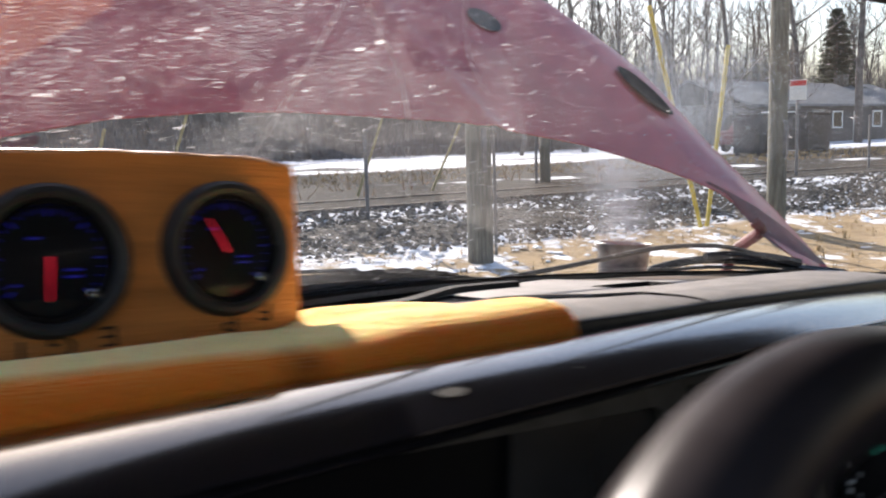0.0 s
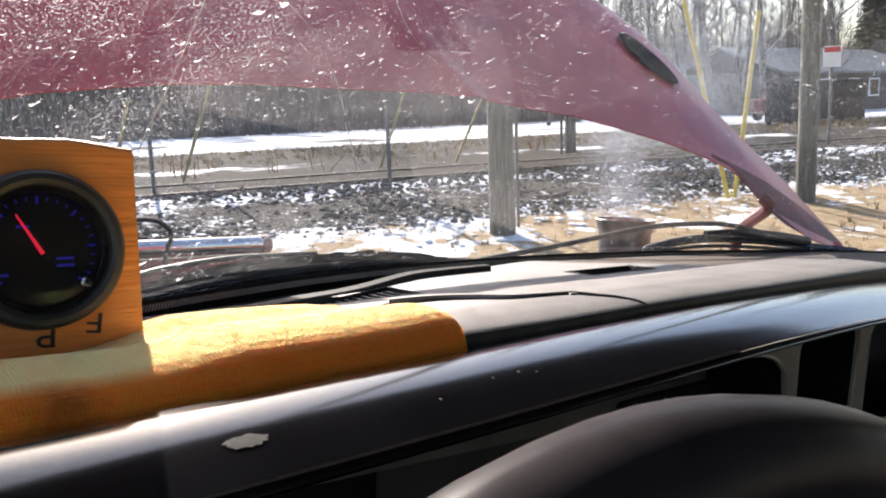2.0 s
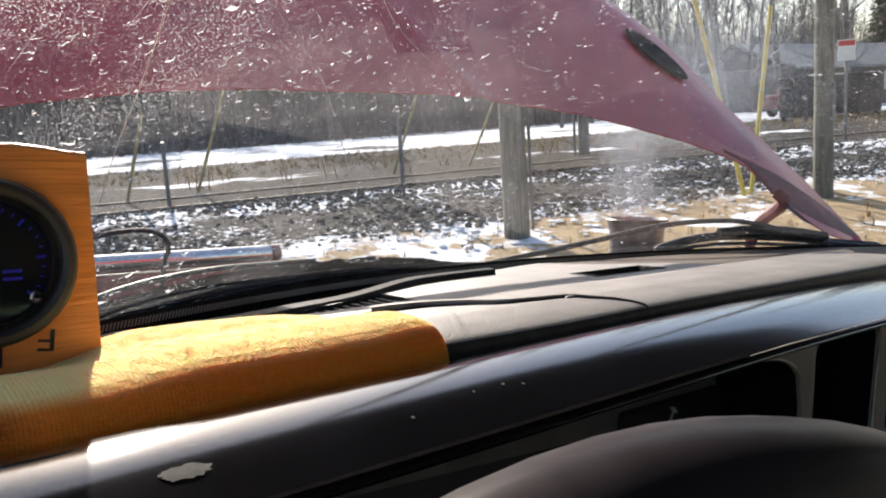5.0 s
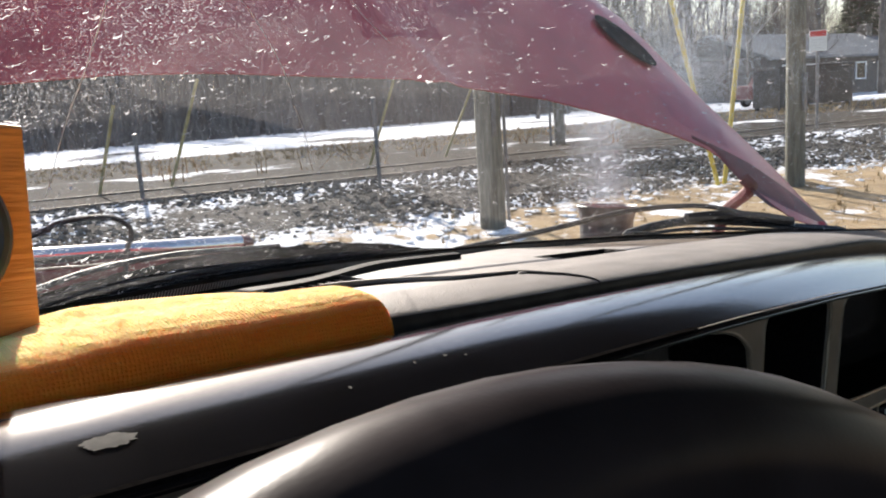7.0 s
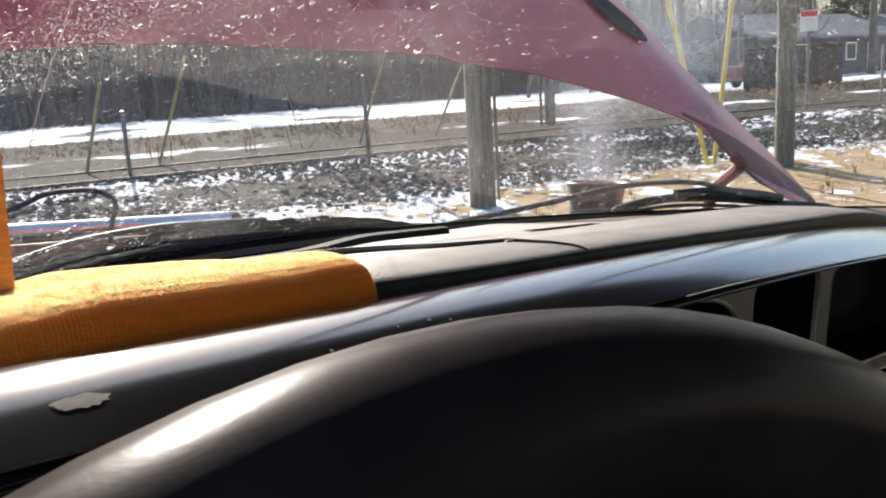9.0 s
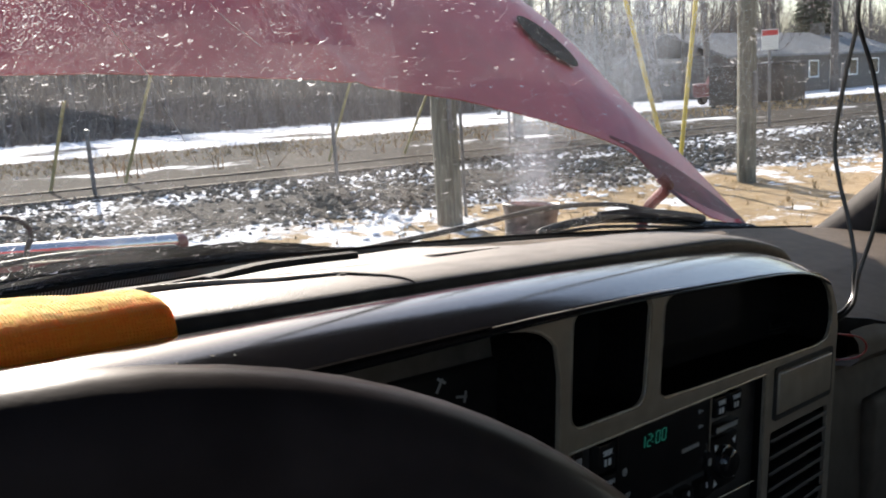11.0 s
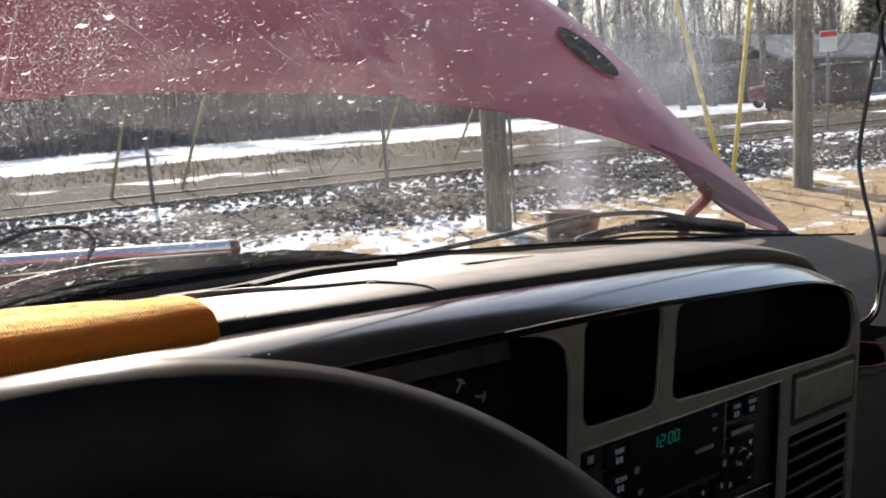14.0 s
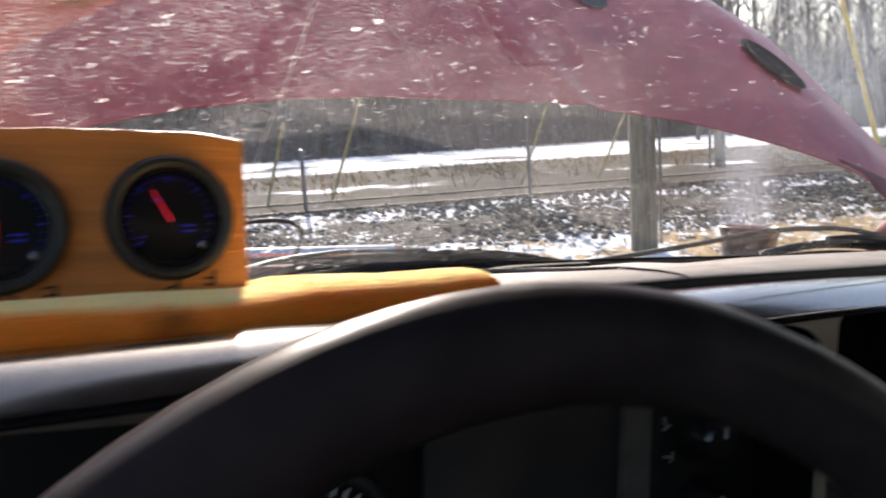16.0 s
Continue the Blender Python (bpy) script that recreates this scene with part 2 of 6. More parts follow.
BLUE = glow("blue_dial_light", (0.02, 0.02, 1.0), 0.038)
RED = glow("red_pointer_light", (1.0, 0.02, 0.06), 0.22)
GREEN = glow("green_clock_segment", (0.04, 0.75, 0.55), 0.03)
GLASS = pane_material("gauge_glass")
WINDSCREEN = pane_material("dirty_windscreen_glass", 1.0)
CRACK = mat("dried_scratch", (0.75, 0.75, 0.72), 0.8, vary=0.1)


def wood_material():
    m = mat("stained_pine", (0.58, 0.205, 0.045), 0.5, vary=0.25, scale=14, bump=0.25, bscale=90, big=0.16, bigscale=5, stretch=(0.35, 3.0, 6.0))
    return m


def towel_material():
    m = mat("terry_cloth", (1.0, 0.245, 0.032), 0.95, spec=0.03, vary=0.08, scale=500, bump=0.5, bscale=1500, big=0.10, bigscale=9)
    nt = m.node_tree
    p = nt.nodes["Principled BSDF"]
    p.inputs["Sheen Weight"].default_value = 0.42
    p.inputs["Sheen Tint"].default_value = (1.0, 0.80, 0.38, 1)
    p.inputs["Subsurface Weight"].default_value, p.inputs["Subsurface Scale"].default_value = 0.6, 0.006
    p.inputs["Sheen Roughness"].default_value = 0.38
    co = nt.nodes.new("ShaderNodeTexCoord")
    # the loops' own relief
    cell = nt.nodes.new("ShaderNodeTexVoronoi")
    cell.inputs["Scale"].default_value, cell.inputs["Randomness"].default_value = 720, 0.3
    nt.links.new(co.outputs["Object"], cell.inputs["Vector"])
    knots = nt.nodes.new("ShaderNodeBump")
    knots.invert = True
    knots.inputs["Strength"].default_value, knots.inputs["Distance"].default_value = 1.0, 0.0009
    nt.links.new(cell.outputs["Distance"], knots.inputs["Height"])
    nt.links.new(p.inputs["Normal"].links[0].from_socket, knots.inputs["Normal"])
    nt.links.new(knots.outputs[0], p.inputs["Normal"])
    # one greasy smudge on the front fold
    d = nt.nodes.new("ShaderNodeVectorMath")
    d.operation = "DISTANCE"
    nt.links.new(co.outputs["Object"], d.inputs[0])
    d.inputs[1].default_value = (-0.429, 0.024, 0.086)
    r = nt.nodes.new("ShaderNodeMapRange")
    r.inputs[1].default_value, r.inputs[2].default_value, r.inputs[3].default_value, r.inputs[4].default_value = 0.002, 0.016, 0.75, 0.0
    nt.links.new(d.outputs["Value"], r.inputs[0])
    blot = nt.nodes.new("ShaderNodeTexNoise")
    blot.inputs["Scale"].default_value = 160
    nt.links.new(co.outputs["Object"], blot.inputs["Vector"])
    k = nt.nodes.new("ShaderNodeMath")
    k.operation = "MULTIPLY"
    lift = nt.nodes.new("ShaderNodeMath")
    lift.operation = "MULTIPLY_ADD"
    lift.inputs[1].default_value, lift.inputs[2].default_value = 0.9, 0.35
    nt.links.new(blot.outputs[0], lift.inputs[0])
    nt.links.new(r.outputs[0], k.inputs[0])
    nt.links.new(lift.outputs[0], k.inputs[1])
    mixed = nt.nodes.new("ShaderNodeMix")
    mixed.data_type = "RGBA"
    before = p.inputs["Base Color"].links[0].from_socket
    # the upper side is painted paler, as the sun falls on it
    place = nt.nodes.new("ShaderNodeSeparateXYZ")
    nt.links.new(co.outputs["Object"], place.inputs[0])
    ramp = nt.nodes.new("ShaderNodeMapRange")
    ramp.inputs[1].default_value, ramp.inputs[2].default_value = 0.029, 0.037
    nt.links.new(place.outputs[1], ramp.inputs[0])
    # faded mixes in this sunlit yellow from the front roll backwards
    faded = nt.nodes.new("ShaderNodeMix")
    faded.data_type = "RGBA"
    nt.links.new(ramp.outputs[0], faded.inputs[0])
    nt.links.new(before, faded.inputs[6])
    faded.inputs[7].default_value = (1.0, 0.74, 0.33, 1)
    nt.links.new(k.outputs[0], mixed.inputs[0])
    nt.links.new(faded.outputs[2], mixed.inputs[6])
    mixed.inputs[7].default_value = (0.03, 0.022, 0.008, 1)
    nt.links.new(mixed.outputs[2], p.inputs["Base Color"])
    return m


WOOD, TOWEL = wood_material(), towel_material()


def smoke_material():
    """Fine droplets that scatter light to both sides."""
    m = bpy.data.materials.new("smoke_specks")
    m.use_nodes = True
    nt = m.node_tree
    nt.nodes.remove(nt.nodes["Principled BSDF"])
    front, back, both = (nt.nodes.new("ShaderNode" + k) for k in ("BsdfDiffuse", "BsdfTranslucent", "MixShader"))
    front.inputs[0].default_value = back.inputs[0].default_value = (0.50, 0.57, 0.66, 1)
    both.inputs[0].default_value = 0.6
    nt.links.new(front.outputs[0], both.inputs[1])
    nt.links.new(back.outputs[0], both.inputs[2])
    nt.links.new(both.outputs[0], nt.nodes["Material Output"].inputs[0])
    return m


SMOKE = smoke_material()

# outdoors
POLEWOOD = mat("weathered_pole_wood", (0.13, 0.128, 0.105), 0.9, vary=0.3, scale=12, bump=0.6, bscale=30, big=0.2, stretch=(3, 3, 0.3))
GALV = mat("galvanised_post", (0.16, 0.16, 0.165), 0.6, 0.5, vary=0.2, scale=20)
YELLOW = mat("yellow_guy_guard", (0.52, 0.40, 0.06), 0.6, vary=0.15, scale=6)
# duller copy of the yellow: the haze of the dirty glass put into the colour
HAZEDYELLOW = mat("hazed_guy_guard", (0.33, 0.27, 0.12), 0.7, vary=0.3, scale=5, big=0.3, bigscale=1.5)
SIGNWHITE = mat("sign_white", (0.75, 0.75, 0.72), 0.5, vary=0.05)
SIGNRED = mat("sign_red", (0.55, 0.03, 0.03), 0.5, vary=0.05)
BARK = mat("bare_bark", (0.115, 0.105, 0.098), 0.95, vary=0.3, scale=3)
TWIG = mat("bare_twigs", (0.15, 0.135, 0.125), 0.95, vary=0.35, scale=2)
NEEDLES = mat("evergreen_needles", (0.035, 0.055, 0.03), 0.9, vary=0.35, scale=4)
DRYGRASS = mat("dry_grass", (0.36, 0.25, 0.12), 0.95, vary=0.35, scale=5)
DEADWEED = mat("dead_weeds", (0.34, 0.19, 0.09), 0.95, vary=0.3, scale=5)
STONE = mat("ballast_stone", (0.125, 0.115, 0.10), 0.95, spec=0.15, vary=0.4, scale=4, bump=0.5, bscale=40)
SNOW = mat("old_snow", (0.82, 0.84, 0.88), 0.7, vary=0.06, scale=6, bump=0.3, bscale=20)
RUSTRAIL = mat("rusty_rail", (0.17, 0.14, 0.12), 0.8, 0.3, vary=0.3, scale=5)
SIDING = mat("grey_siding", (0.10, 0.098, 0.095), 0.8, vary=0.08, scale=2)
ROOFING = mat("grey_shingles", (0.19, 0.20, 0.205), 0.9, vary=0.2, scale=3)
WHITEPAINT = mat("white_paint", (0.78, 0.78, 0.76), 0.5, vary=0.05)
DARKPANE = mat("dark_window_pane", (0.03, 0.035, 0.04), 0.1, vary=0.1)
BIN = mat("dark_bin_plastic", (0.035, 0.033, 0.032), 0.6, vary=0.25, scale=3)
TYRE = mat("tyre", (0.02, 0.02, 0.02), 0.9, vary=0.2)


def ground_material():
    m = bpy.data.materials.new("ground_surface")
    m.use_nodes = True
    nt = m.node_tree
    p = nt.nodes["Principled BSDF"]
    p.inputs["Roughness"].default_value, p.inputs["Specular IOR Level"].default_value = 0.95, 0.1
    co = nt.nodes.new("ShaderNodeTexCoord")
    sep = nt.nodes.new("ShaderNodeSeparateXYZ")
    nt.links.new(co.outputs["Object"], sep.inputs[0])

    def noise_of(scale, detail=6.0):
        n = nt.nodes.new("ShaderNodeTexNoise")
        n.inputs["Scale"].default_value, n.inputs["Detail"].default_value = scale, detail
        n.inputs["Roughness"].default_value = 0.65
        nt.links.new(co.outputs["Object"], n.inputs["Vector"])
        return n.outputs[0]

    def math_of(kind, *vals):
        k = nt.nodes.new("ShaderNodeMath")
        k.operation = kind
        for i, v in enumerate(vals):
            if isinstance(v, (int, float)):
                k.inputs[i].default_value = v
            else:
                nt.links.new(v, k.inputs[i])
        return k.outputs[0]

    def step(v, lo, hi):
        r = nt.nodes.new("ShaderNodeMapRange")
        r.interpolation_type = "SMOOTHSTEP"
        r.inputs[1].default_value, r.inputs[2].default_value = lo, hi
        nt.links.new(v, r.inputs[0])
        return r.outputs[0]

    def mixc(f, a, b):
        k = nt.nodes.new("ShaderNodeMix")
        k.data_type = "RGBA"
        nt.links.new(f, k.inputs[0])
        for i, v in ((6, a), (7, b)):
            if isinstance(v, tuple):
                k.inputs[i].default_value = (*v, 1)
            else:
                nt.links.new(v, k.inputs[i])
        return k.outputs[2]
    across = math_of("SUBTRACT", sep.outputs[1], math_of("MULTIPLY", sep.outputs[0], 0.1))
    wobble = math_of("ADD", across, math_of("MULTIPLY", math_of("SUBTRACT", noise_of(0.6), 0.5), 2.2))
    grit = noise_of(9.0)
    dirt = mixc(step(noise_of(2.2), 0.35, 0.65), (0.40, 0.29, 0.17), (0.27, 0.19, 0.11))
    dirt = mixc(step(grit, 0.45, 0.75), dirt, (0.46, 0.36, 0.23))
    gravel = mixc(step(grit, 0.35, 0.6), (0.018, 0.0165, 0.015), (0.040, 0.037, 0.033))
    gravel = mixc(step(noise_of(0.5), 0.4, 0.6), gravel, (0.034, 0.029, 0.024))
    snow = mixc(step(grit, 0.3, 0.7), (0.80, 0.82, 0.86), (0.88, 0.89, 0.91))
    # strips, from the truck outwards
    near = math_of("SUBTRACT", 1.0, step(sep.outputs[0], 2.0, 5.0))
    lying = math_of("ADD", noise_of(1.1, 10.0), math_of("MULTIPLY", near, 0.13))
    c = mixc(math_of("MULTIPLY", step(lying, 0.55, 0.61), step(across, 3.5, 7.5)), dirt, snow)
    # the bank holds its snow along the foot and the shoulder, in ragged patches
    foot = math_of("SUBTRACT", 1.0, step(across, 9.0, 10.2))
    shoulder = math_of("MULTIPLY", step(across, 10.9, 11.7), math_of("SUBTRACT", 1.0, step(across, 12.0, 12.4)))
    hold = math_of("ADD", math_of("MULTIPLY", foot, 0.16), math_of("MULTIPLY", shoulder, 0.10))
    patch = math_of("ADD", math_of("MULTIPLY", noise_of(1.6, 10.0), 0.55), math_of("MULTIPLY", noise_of(14.0, 4.0), 0.45))
    cover = step(math_of("ADD", patch, hold), 0.545, 0.60)
    bank = mixc(cover, mixc(step(grit, 0.4, 0.6), (0.030, 0.027, 0.024), (0.085, 0.078, 0.070)), snow)
    c = mixc(step(wobble, 9.2, 9.7), c, bank)
    c = mixc(step(wobble, 12.2, 12.5), c, gravel)
    strip = math_of("MULTIPLY", step(wobble, 16.2, 16.6), math_of("SUBTRACT", 1.0, step(wobble, 17.6, 18.0)))
    c = mixc(math_of("MULTIPLY", strip, step(noise_of(0.35), 0.52, 0.58)), c, snow)
    field = math_of("MULTIPLY", step(wobble, 25.5, 26.5), math_of("SUBTRACT", 1.0, step(wobble, 48.0, 52.0)))
    c = mixc(math_of("MULTIPLY", field, step(noise_of(0.25), 0.36, 0.46)), c, snow)
    leaf = mixc(step(noise_of(1.5), 0.4, 0.6), (0.16, 0.12, 0.08), (0.24, 0.19, 0.13))
    c = mixc(step(wobble, 50.0, 53.0), c, leaf)
    nt.links.new(c, p.inputs["Base Color"])
    b = nt.nodes.new("ShaderNodeBump")
    b.inputs["Strength"].default_value, b.inputs["Distance"].default_value = 0.8, 0.06
    nt.links.new(grit, b.inputs["Height"])
    nt.links.new(b.outputs[0], p.inputs["Normal"])
    return m


GROUND = ground_material()

# ---- builders ----
# The truck's own axes: u to its right, v ahead, w up, from a point in the dashboard's face; it stands leaning to its right.
_a, _b = radians(21.5), radians(5.3)
_X = Vector((math.cos(_a) * math.cos(_b), math.sin(_a) * math.cos(_b), -math.sin(_b)))
_Y = Vector((-math.sin(_a), math.cos(_a), 0))
_Z = _X.cross(_Y)
TRUCK = Matrix(((_X.x, _Y.x, _Z.x, 0.30), (_X.y, _Y.y, _Z.y, 0.63), (_X.z, _Y.z, _Z.z, 1.40), (0, 0, 0, 1)))
CENTRE = 0.24
# The bezel's features stand a little nearer to the driver than the dashboard's origin.
NEAR = Matrix.Translation((-0.0366, -0.027, 0.0142)) @ Matrix.Diagonal((0.912, 0.912, 0.912, 1))


def thing(name, label, category, m=None, group="", kind=""):
    ob = new(name)
    ob.empty_display_size = 0.05
    ob.matrix_world = m if m is not None else Matrix()
    return tagged(ob, label, category, group, kind)


def part(name, bm, material, parent, label="", smooth=True, kind=""):
    me = bpy.data.meshes.new(name)
    bmesh.ops.recalc_face_normals(bm, faces=bm.faces)
    bm.to_mesh(me)
    bm.free()
    me.materials.append(material)
    if smooth:
        for f in me.polygons:
            f.use_smooth = True
        me.set_sharp_from_angle(angle=radians(40))
    ob = new(name, me)
    ob.parent = parent
    if parent is None:
        return ob
    return tagged(ob, label, "", "", kind)


def box(bm, lo, hi, bevel=0.0, m=None, seg=2):
    made = bmesh.ops.create_cube(bm, size=1.0)["verts"]
    for v in made:
        v.co = Vector([(lo[i] + hi[i]) / 2 + v.co[i] * (hi[i] - lo[i]) for i in range(3)])
    if bevel:
        edges = list({e for v in made for e in v.link_edges})
        made = bmesh.ops.bevel(bm, geom=edges, offset=bevel, segments=seg, affect="EDGES", profile=0.6)["verts"]
        made = [v for v in made if v.is_valid]
    if m is not None:
        for v in made:
            v.co = m @ v.co
    return bm


def tube(bm, points, radius, sides=8, closed=False, caps=True):
    """A round tube along points; radius: one number, or one for each point."""
    pts = [Vector(p) for p in points]
    n = len(pts)
    rad = radius if isinstance(radius, (list, tuple)) else [radius] * n
    rings, ref = [], None
    for i, p in enumerate(pts):
        a, b = pts[(i - 1) % n] if closed or i else p, pts[(i + 1) % n] if closed or i < n - 1 else p
        d = (b - a).normalized()
        if ref is None:
            ref = Vector((0, 0, 1)) if abs(d.z) < 0.9 else Vector((1, 0, 0))
        s = d.cross(ref).normalized()
        ref = s.cross(d).normalized()
        rings.append([bm.verts.new(p + rad[i] * (math.cos(k * math.tau / sides) * s + math.sin(k * math.tau / sides) * ref)) for k in range(sides)])
    for i in range(n if closed else n - 1):
        r, q = rings[i], rings[(i + 1) % n]
        for k in range(sides):
            bm.faces.new((r[k], r[(k + 1) % sides], q[(k + 1) % sides], q[k]))
    if caps and not closed:
        bm.faces.new(rings[0][::-1])
        bm.faces.new(rings[-1])
    return bm


def smooth_line(points, n=8):
    """Catmull-Rom through the points, n steps to each stretch."""
    p = [Vector(q) for q in points]
    p = [2 * p[0] - p[1]] + p + [2 * p[-1] - p[-2]]
    out = []
    for i in range(1, len(p) - 2):
        for k in range(n):
            t = k / n
            a, b, c, d = p[i - 1], p[i], p[i + 1], p[i + 2]
            out.append(0.5 * (2 * b + (c - a) * t + (2 * a - 5 * b + 4 * c - d) * t * t + (3 * b - a - 3 * c + d) * t ** 3))
    return out + [p[-2]]


def turned(bm, profile, m=None, sides=32, close=False):
    """Turns (radius, height) pairs about the z axis."""
    m = m or Matrix()
    rings = []
    for r, z in profile:
        if r < 1e-6:
            rings.append([bm.verts.new(m @ Vector((0, 0, z)))])
        else:
            rings.append([bm.verts.new(m @ Vector((r * math.cos(k * math.tau / sides), r * math.sin(k * math.tau / sides), z))) for k in range(sides)])
    pairs = list(zip(rings, rings[1:])) + ([(rings[-1], rings[0])] if close else [])
    for a, b in pairs:
        for k in range(sides):
            q = (k + 1) % sides
            if len(a) == 1 and len(b) == 1:
                continue
            if len(a) == 1:
                bm.faces.new((a[0], b[q], b[k]))
            elif len(b) == 1:
                bm.faces.new((a[k], a[q], b[0]))
            else:
                bm.faces.new((a[k], a[q], b[q], b[k]))
    return bm


def sheet(bm, nu, nv, f):
    """A grid of nu by nv cells, f(s, t) giving the place for s, t from 0 to 1."""
    g = [[bm.verts.new(f(i / nu, j / nv)) for j in range(nv + 1)] for i in range(nu + 1)]
    for i in range(nu):
        for j in range(nv):
            bm.faces.new((g[i][j], g[i + 1][j], g[i + 1][j + 1], g[i][j + 1]))
    return g


def rounded(u0, u1, w0, w1, r, n=5):
    pts = []
    for cu, cw, a0 in ((u1 - r, w1 - r, 0), (u0 + r, w1 - r, 90), (u0 + r, w0 + r, 180), (u1 - r, w0 + r, 270)):
        for k in range(n + 1):
            a = radians(a0 + 90 * k / n)
            pts.append((cu + r * math.cos(a), cw + r * math.sin(a)))
    return pts


def plate(bm, outer, holes, v0, v1):
    """A flat plate in the u-w plane with holes, from depth v0 (front) to v1 (back)."""
    edges, loops = [], []
    for loop in [outer] + holes:
        vs = [bm.verts.new((u, v0, w)) for u, w in loop]
        loops.append(vs)
        edges += [bm.edges.new((vs[i], vs[(i + 1) % len(vs)])) for i in range(len(vs))]
    bmesh.ops.triangle_fill(bm, use_beauty=True, use_dissolve=False, edges=edges)
    for vs in loops:
        back = [bm.verts.new((v.co.x, v1, v.co.z)) for v in vs]
        for i in range(len(vs)):
            k = (i + 1) % len(vs)
            bm.faces.new((vs[i], vs[k], back[k], back[i]))
    return bm


def written(text, size, m, material, parent, name="lettering", depth=0.0004):
    """Raised lettering; m: its pose, the text lying in its x-y plane, centred."""
    cu = bpy.data.curves.new(name, "FONT")
    cu.body, cu.size, cu.extrude, cu.align_x, cu.align_y = text, size, depth, "CENTER", "CENTER"
    tmp = bpy.data.objects.new(name, cu)
    scene.collection.objects.link(tmp)
    me = bpy.data.meshes.new_from_object(tmp.evaluated_get(bpy.context.evaluated_depsgraph_get()))
    bpy.data.objects.remove(tmp)
    me.materials.clear()
    me.materials.append(material)
    me.transform(m)
    ob = new(name, me)
    ob.parent = parent
    return ob


FACE = Matrix(((1, 0, 0, 0), (0, 0, -1, 0), (0, 1, 0, 0), (0, 0, 0, 1)))  # lettering's x, y to u, w; it faces the driver


def interp(x, xs, ys):
    return float(np.interp(x, xs, ys))


def smoothstep(x, a, b):
    k = min(1.0, max(0.0, (x - a) / (b - a)))
    return k * k * (3 - 2 * k)

# ---- ground ----


def across(x, y):
    return y - 0.1 * x


def ground_height(x, y):
    return interp(across(x, y), (-300, 3, 8, 9.4, 12.3, 13, 60, 140, 600, 3000), (0, 0, 0.13, 0.24, 0.58, 0.6, 0.66, 2.0, 8.0, 30.0))


def build_ground():
    xs = [-2500, -900, -350, -150, -80, -50, -35] + [-26 + 0.8 * i for i in range(86)] + [50, 62, 80, 120, 200, 400, 1000, 2500]
    ys = [-2500, -700, -200, -60, -25, -12, -6, -3] + [-1 + 0.4 * i for i in range(56)] + [22, 24, 26, 29, 33, 38, 44, 50, 58, 70, 90, 130, 200, 350, 700, 1500, 3000]
    verts = []
    for x in xs:
        for y in ys:
            n = noise.noise((x * 0.5, y * 0.5, 0)) * 0.06 + noise.noise((x * 1.7, y * 1.7, 3)) * 0.035
            near = 1.0 if 3 < across(x, y) < 13 else 0.35
            verts.append((x, y, ground_height(x, y) + n * near))
    k = len(ys)
    faces = [(i * k + j, (i + 1) * k + j, (i + 1) * k + j + 1, i * k + j + 1) for i in range(len(xs) - 1) for j in range(k - 1)]
    me = bpy.data.meshes.new("ground")
    me.from_pydata(verts, [], faces)
    me.materials.append(GROUND)
    for f in me.polygons:
        f.use_smooth = True
    return tagged(new("ground", me), "brown dirt, stone bank, gravel and snow strips under open sky", "ground", "", "structure")


build_ground()


def scatter(name, count, xr, ar, size, flat, material, label, category, seed, shape="stone"):
    """Many small lumps or blades on the ground, as one object. ar: the band, taken across the strips."""
    rnd = random.Random(seed)
    ico = [(0, 0, 1), (0.89, 0, 0.45), (0.28, 0.85, 0.45), (-0.72, 0.53, 0.45), (-0.72, -0.53, 0.45), (0.28, -0.85, 0.45), (0.72, 0.53, -0.4), (-0.28, 0.85, -0.4), (-0.89, 0, -0.4), (-0.28, -0.85, -0.4), (0.72, -0.53, -0.4)]
    icof = [(0, 1, 2), (0, 2, 3), (0, 3, 4), (0, 4, 5), (0, 5, 1), (1, 6, 2), (2, 7, 3), (3, 8, 4), (4, 9, 5), (5, 10, 1), (6, 7, 2), (7, 8, 3), (8, 9, 4), (9, 10, 5), (10, 6, 1)]
    verts, faces = [], []
    for _ in range(count):
        x = rnd.uniform(*xr)
        y = rnd.uniform(*ar) + 0.1 * x
        z = ground_height(x, y)
        s = rnd.uniform(*size)
        b = len(verts)
        if material == SNOW and noise.noise((x * 0.9, y * 0.9, seed)) < rnd.uniform(-0.35, 0.25):
            continue
        if shape == "stone":
            yaw = rnd.uniform(0, 6.3)
            c, d = math.cos(yaw), math.sin(yaw)
            e, g = rnd.uniform(0.7, 1.3), rnd.uniform(0.6, 1.1)
            for p in ico:
                j = rnd.uniform(0.75, 1.2)
                px, py = p[0] * e * j, p[1] * j
                verts.append((x + s * (c * px - d * py), y + s * (d * px + c * py), z + s * flat * g * (p[2] * j + 0.3)))
            faces += [tuple(b + i for i in f) for f in icof]
        else:
            for _k in range(6):
                b = len(verts)
                a, lean = rnd.uniform(0, 6.3), rnd.uniform(0.1, 0.9)
                w, h = min(0.012, s * 0.05), s * rnd.uniform(0.6, 1.1)
                ox, oy = rnd.uniform(-0.3, 0.3) * s, rnd.uniform(-0.3, 0.3) * s
                ca, sa = math.cos(a), math.sin(a)
                verts += [(x + ox - sa * w, y + oy + ca * w, z), (x + ox + sa * w, y + oy - ca * w, z), (x + ox + ca * lean * h, y + oy + sa * lean * h, z + h * (1.05 - 0.5 * lean))]
                faces.append((b, b + 1, b + 2))
    me = bpy.data.meshes.new(name)
    me.from_pydata(verts, [], faces)
    me.materials.append(material)
    return tagged(new(name, me), label, category, "", "stuff")


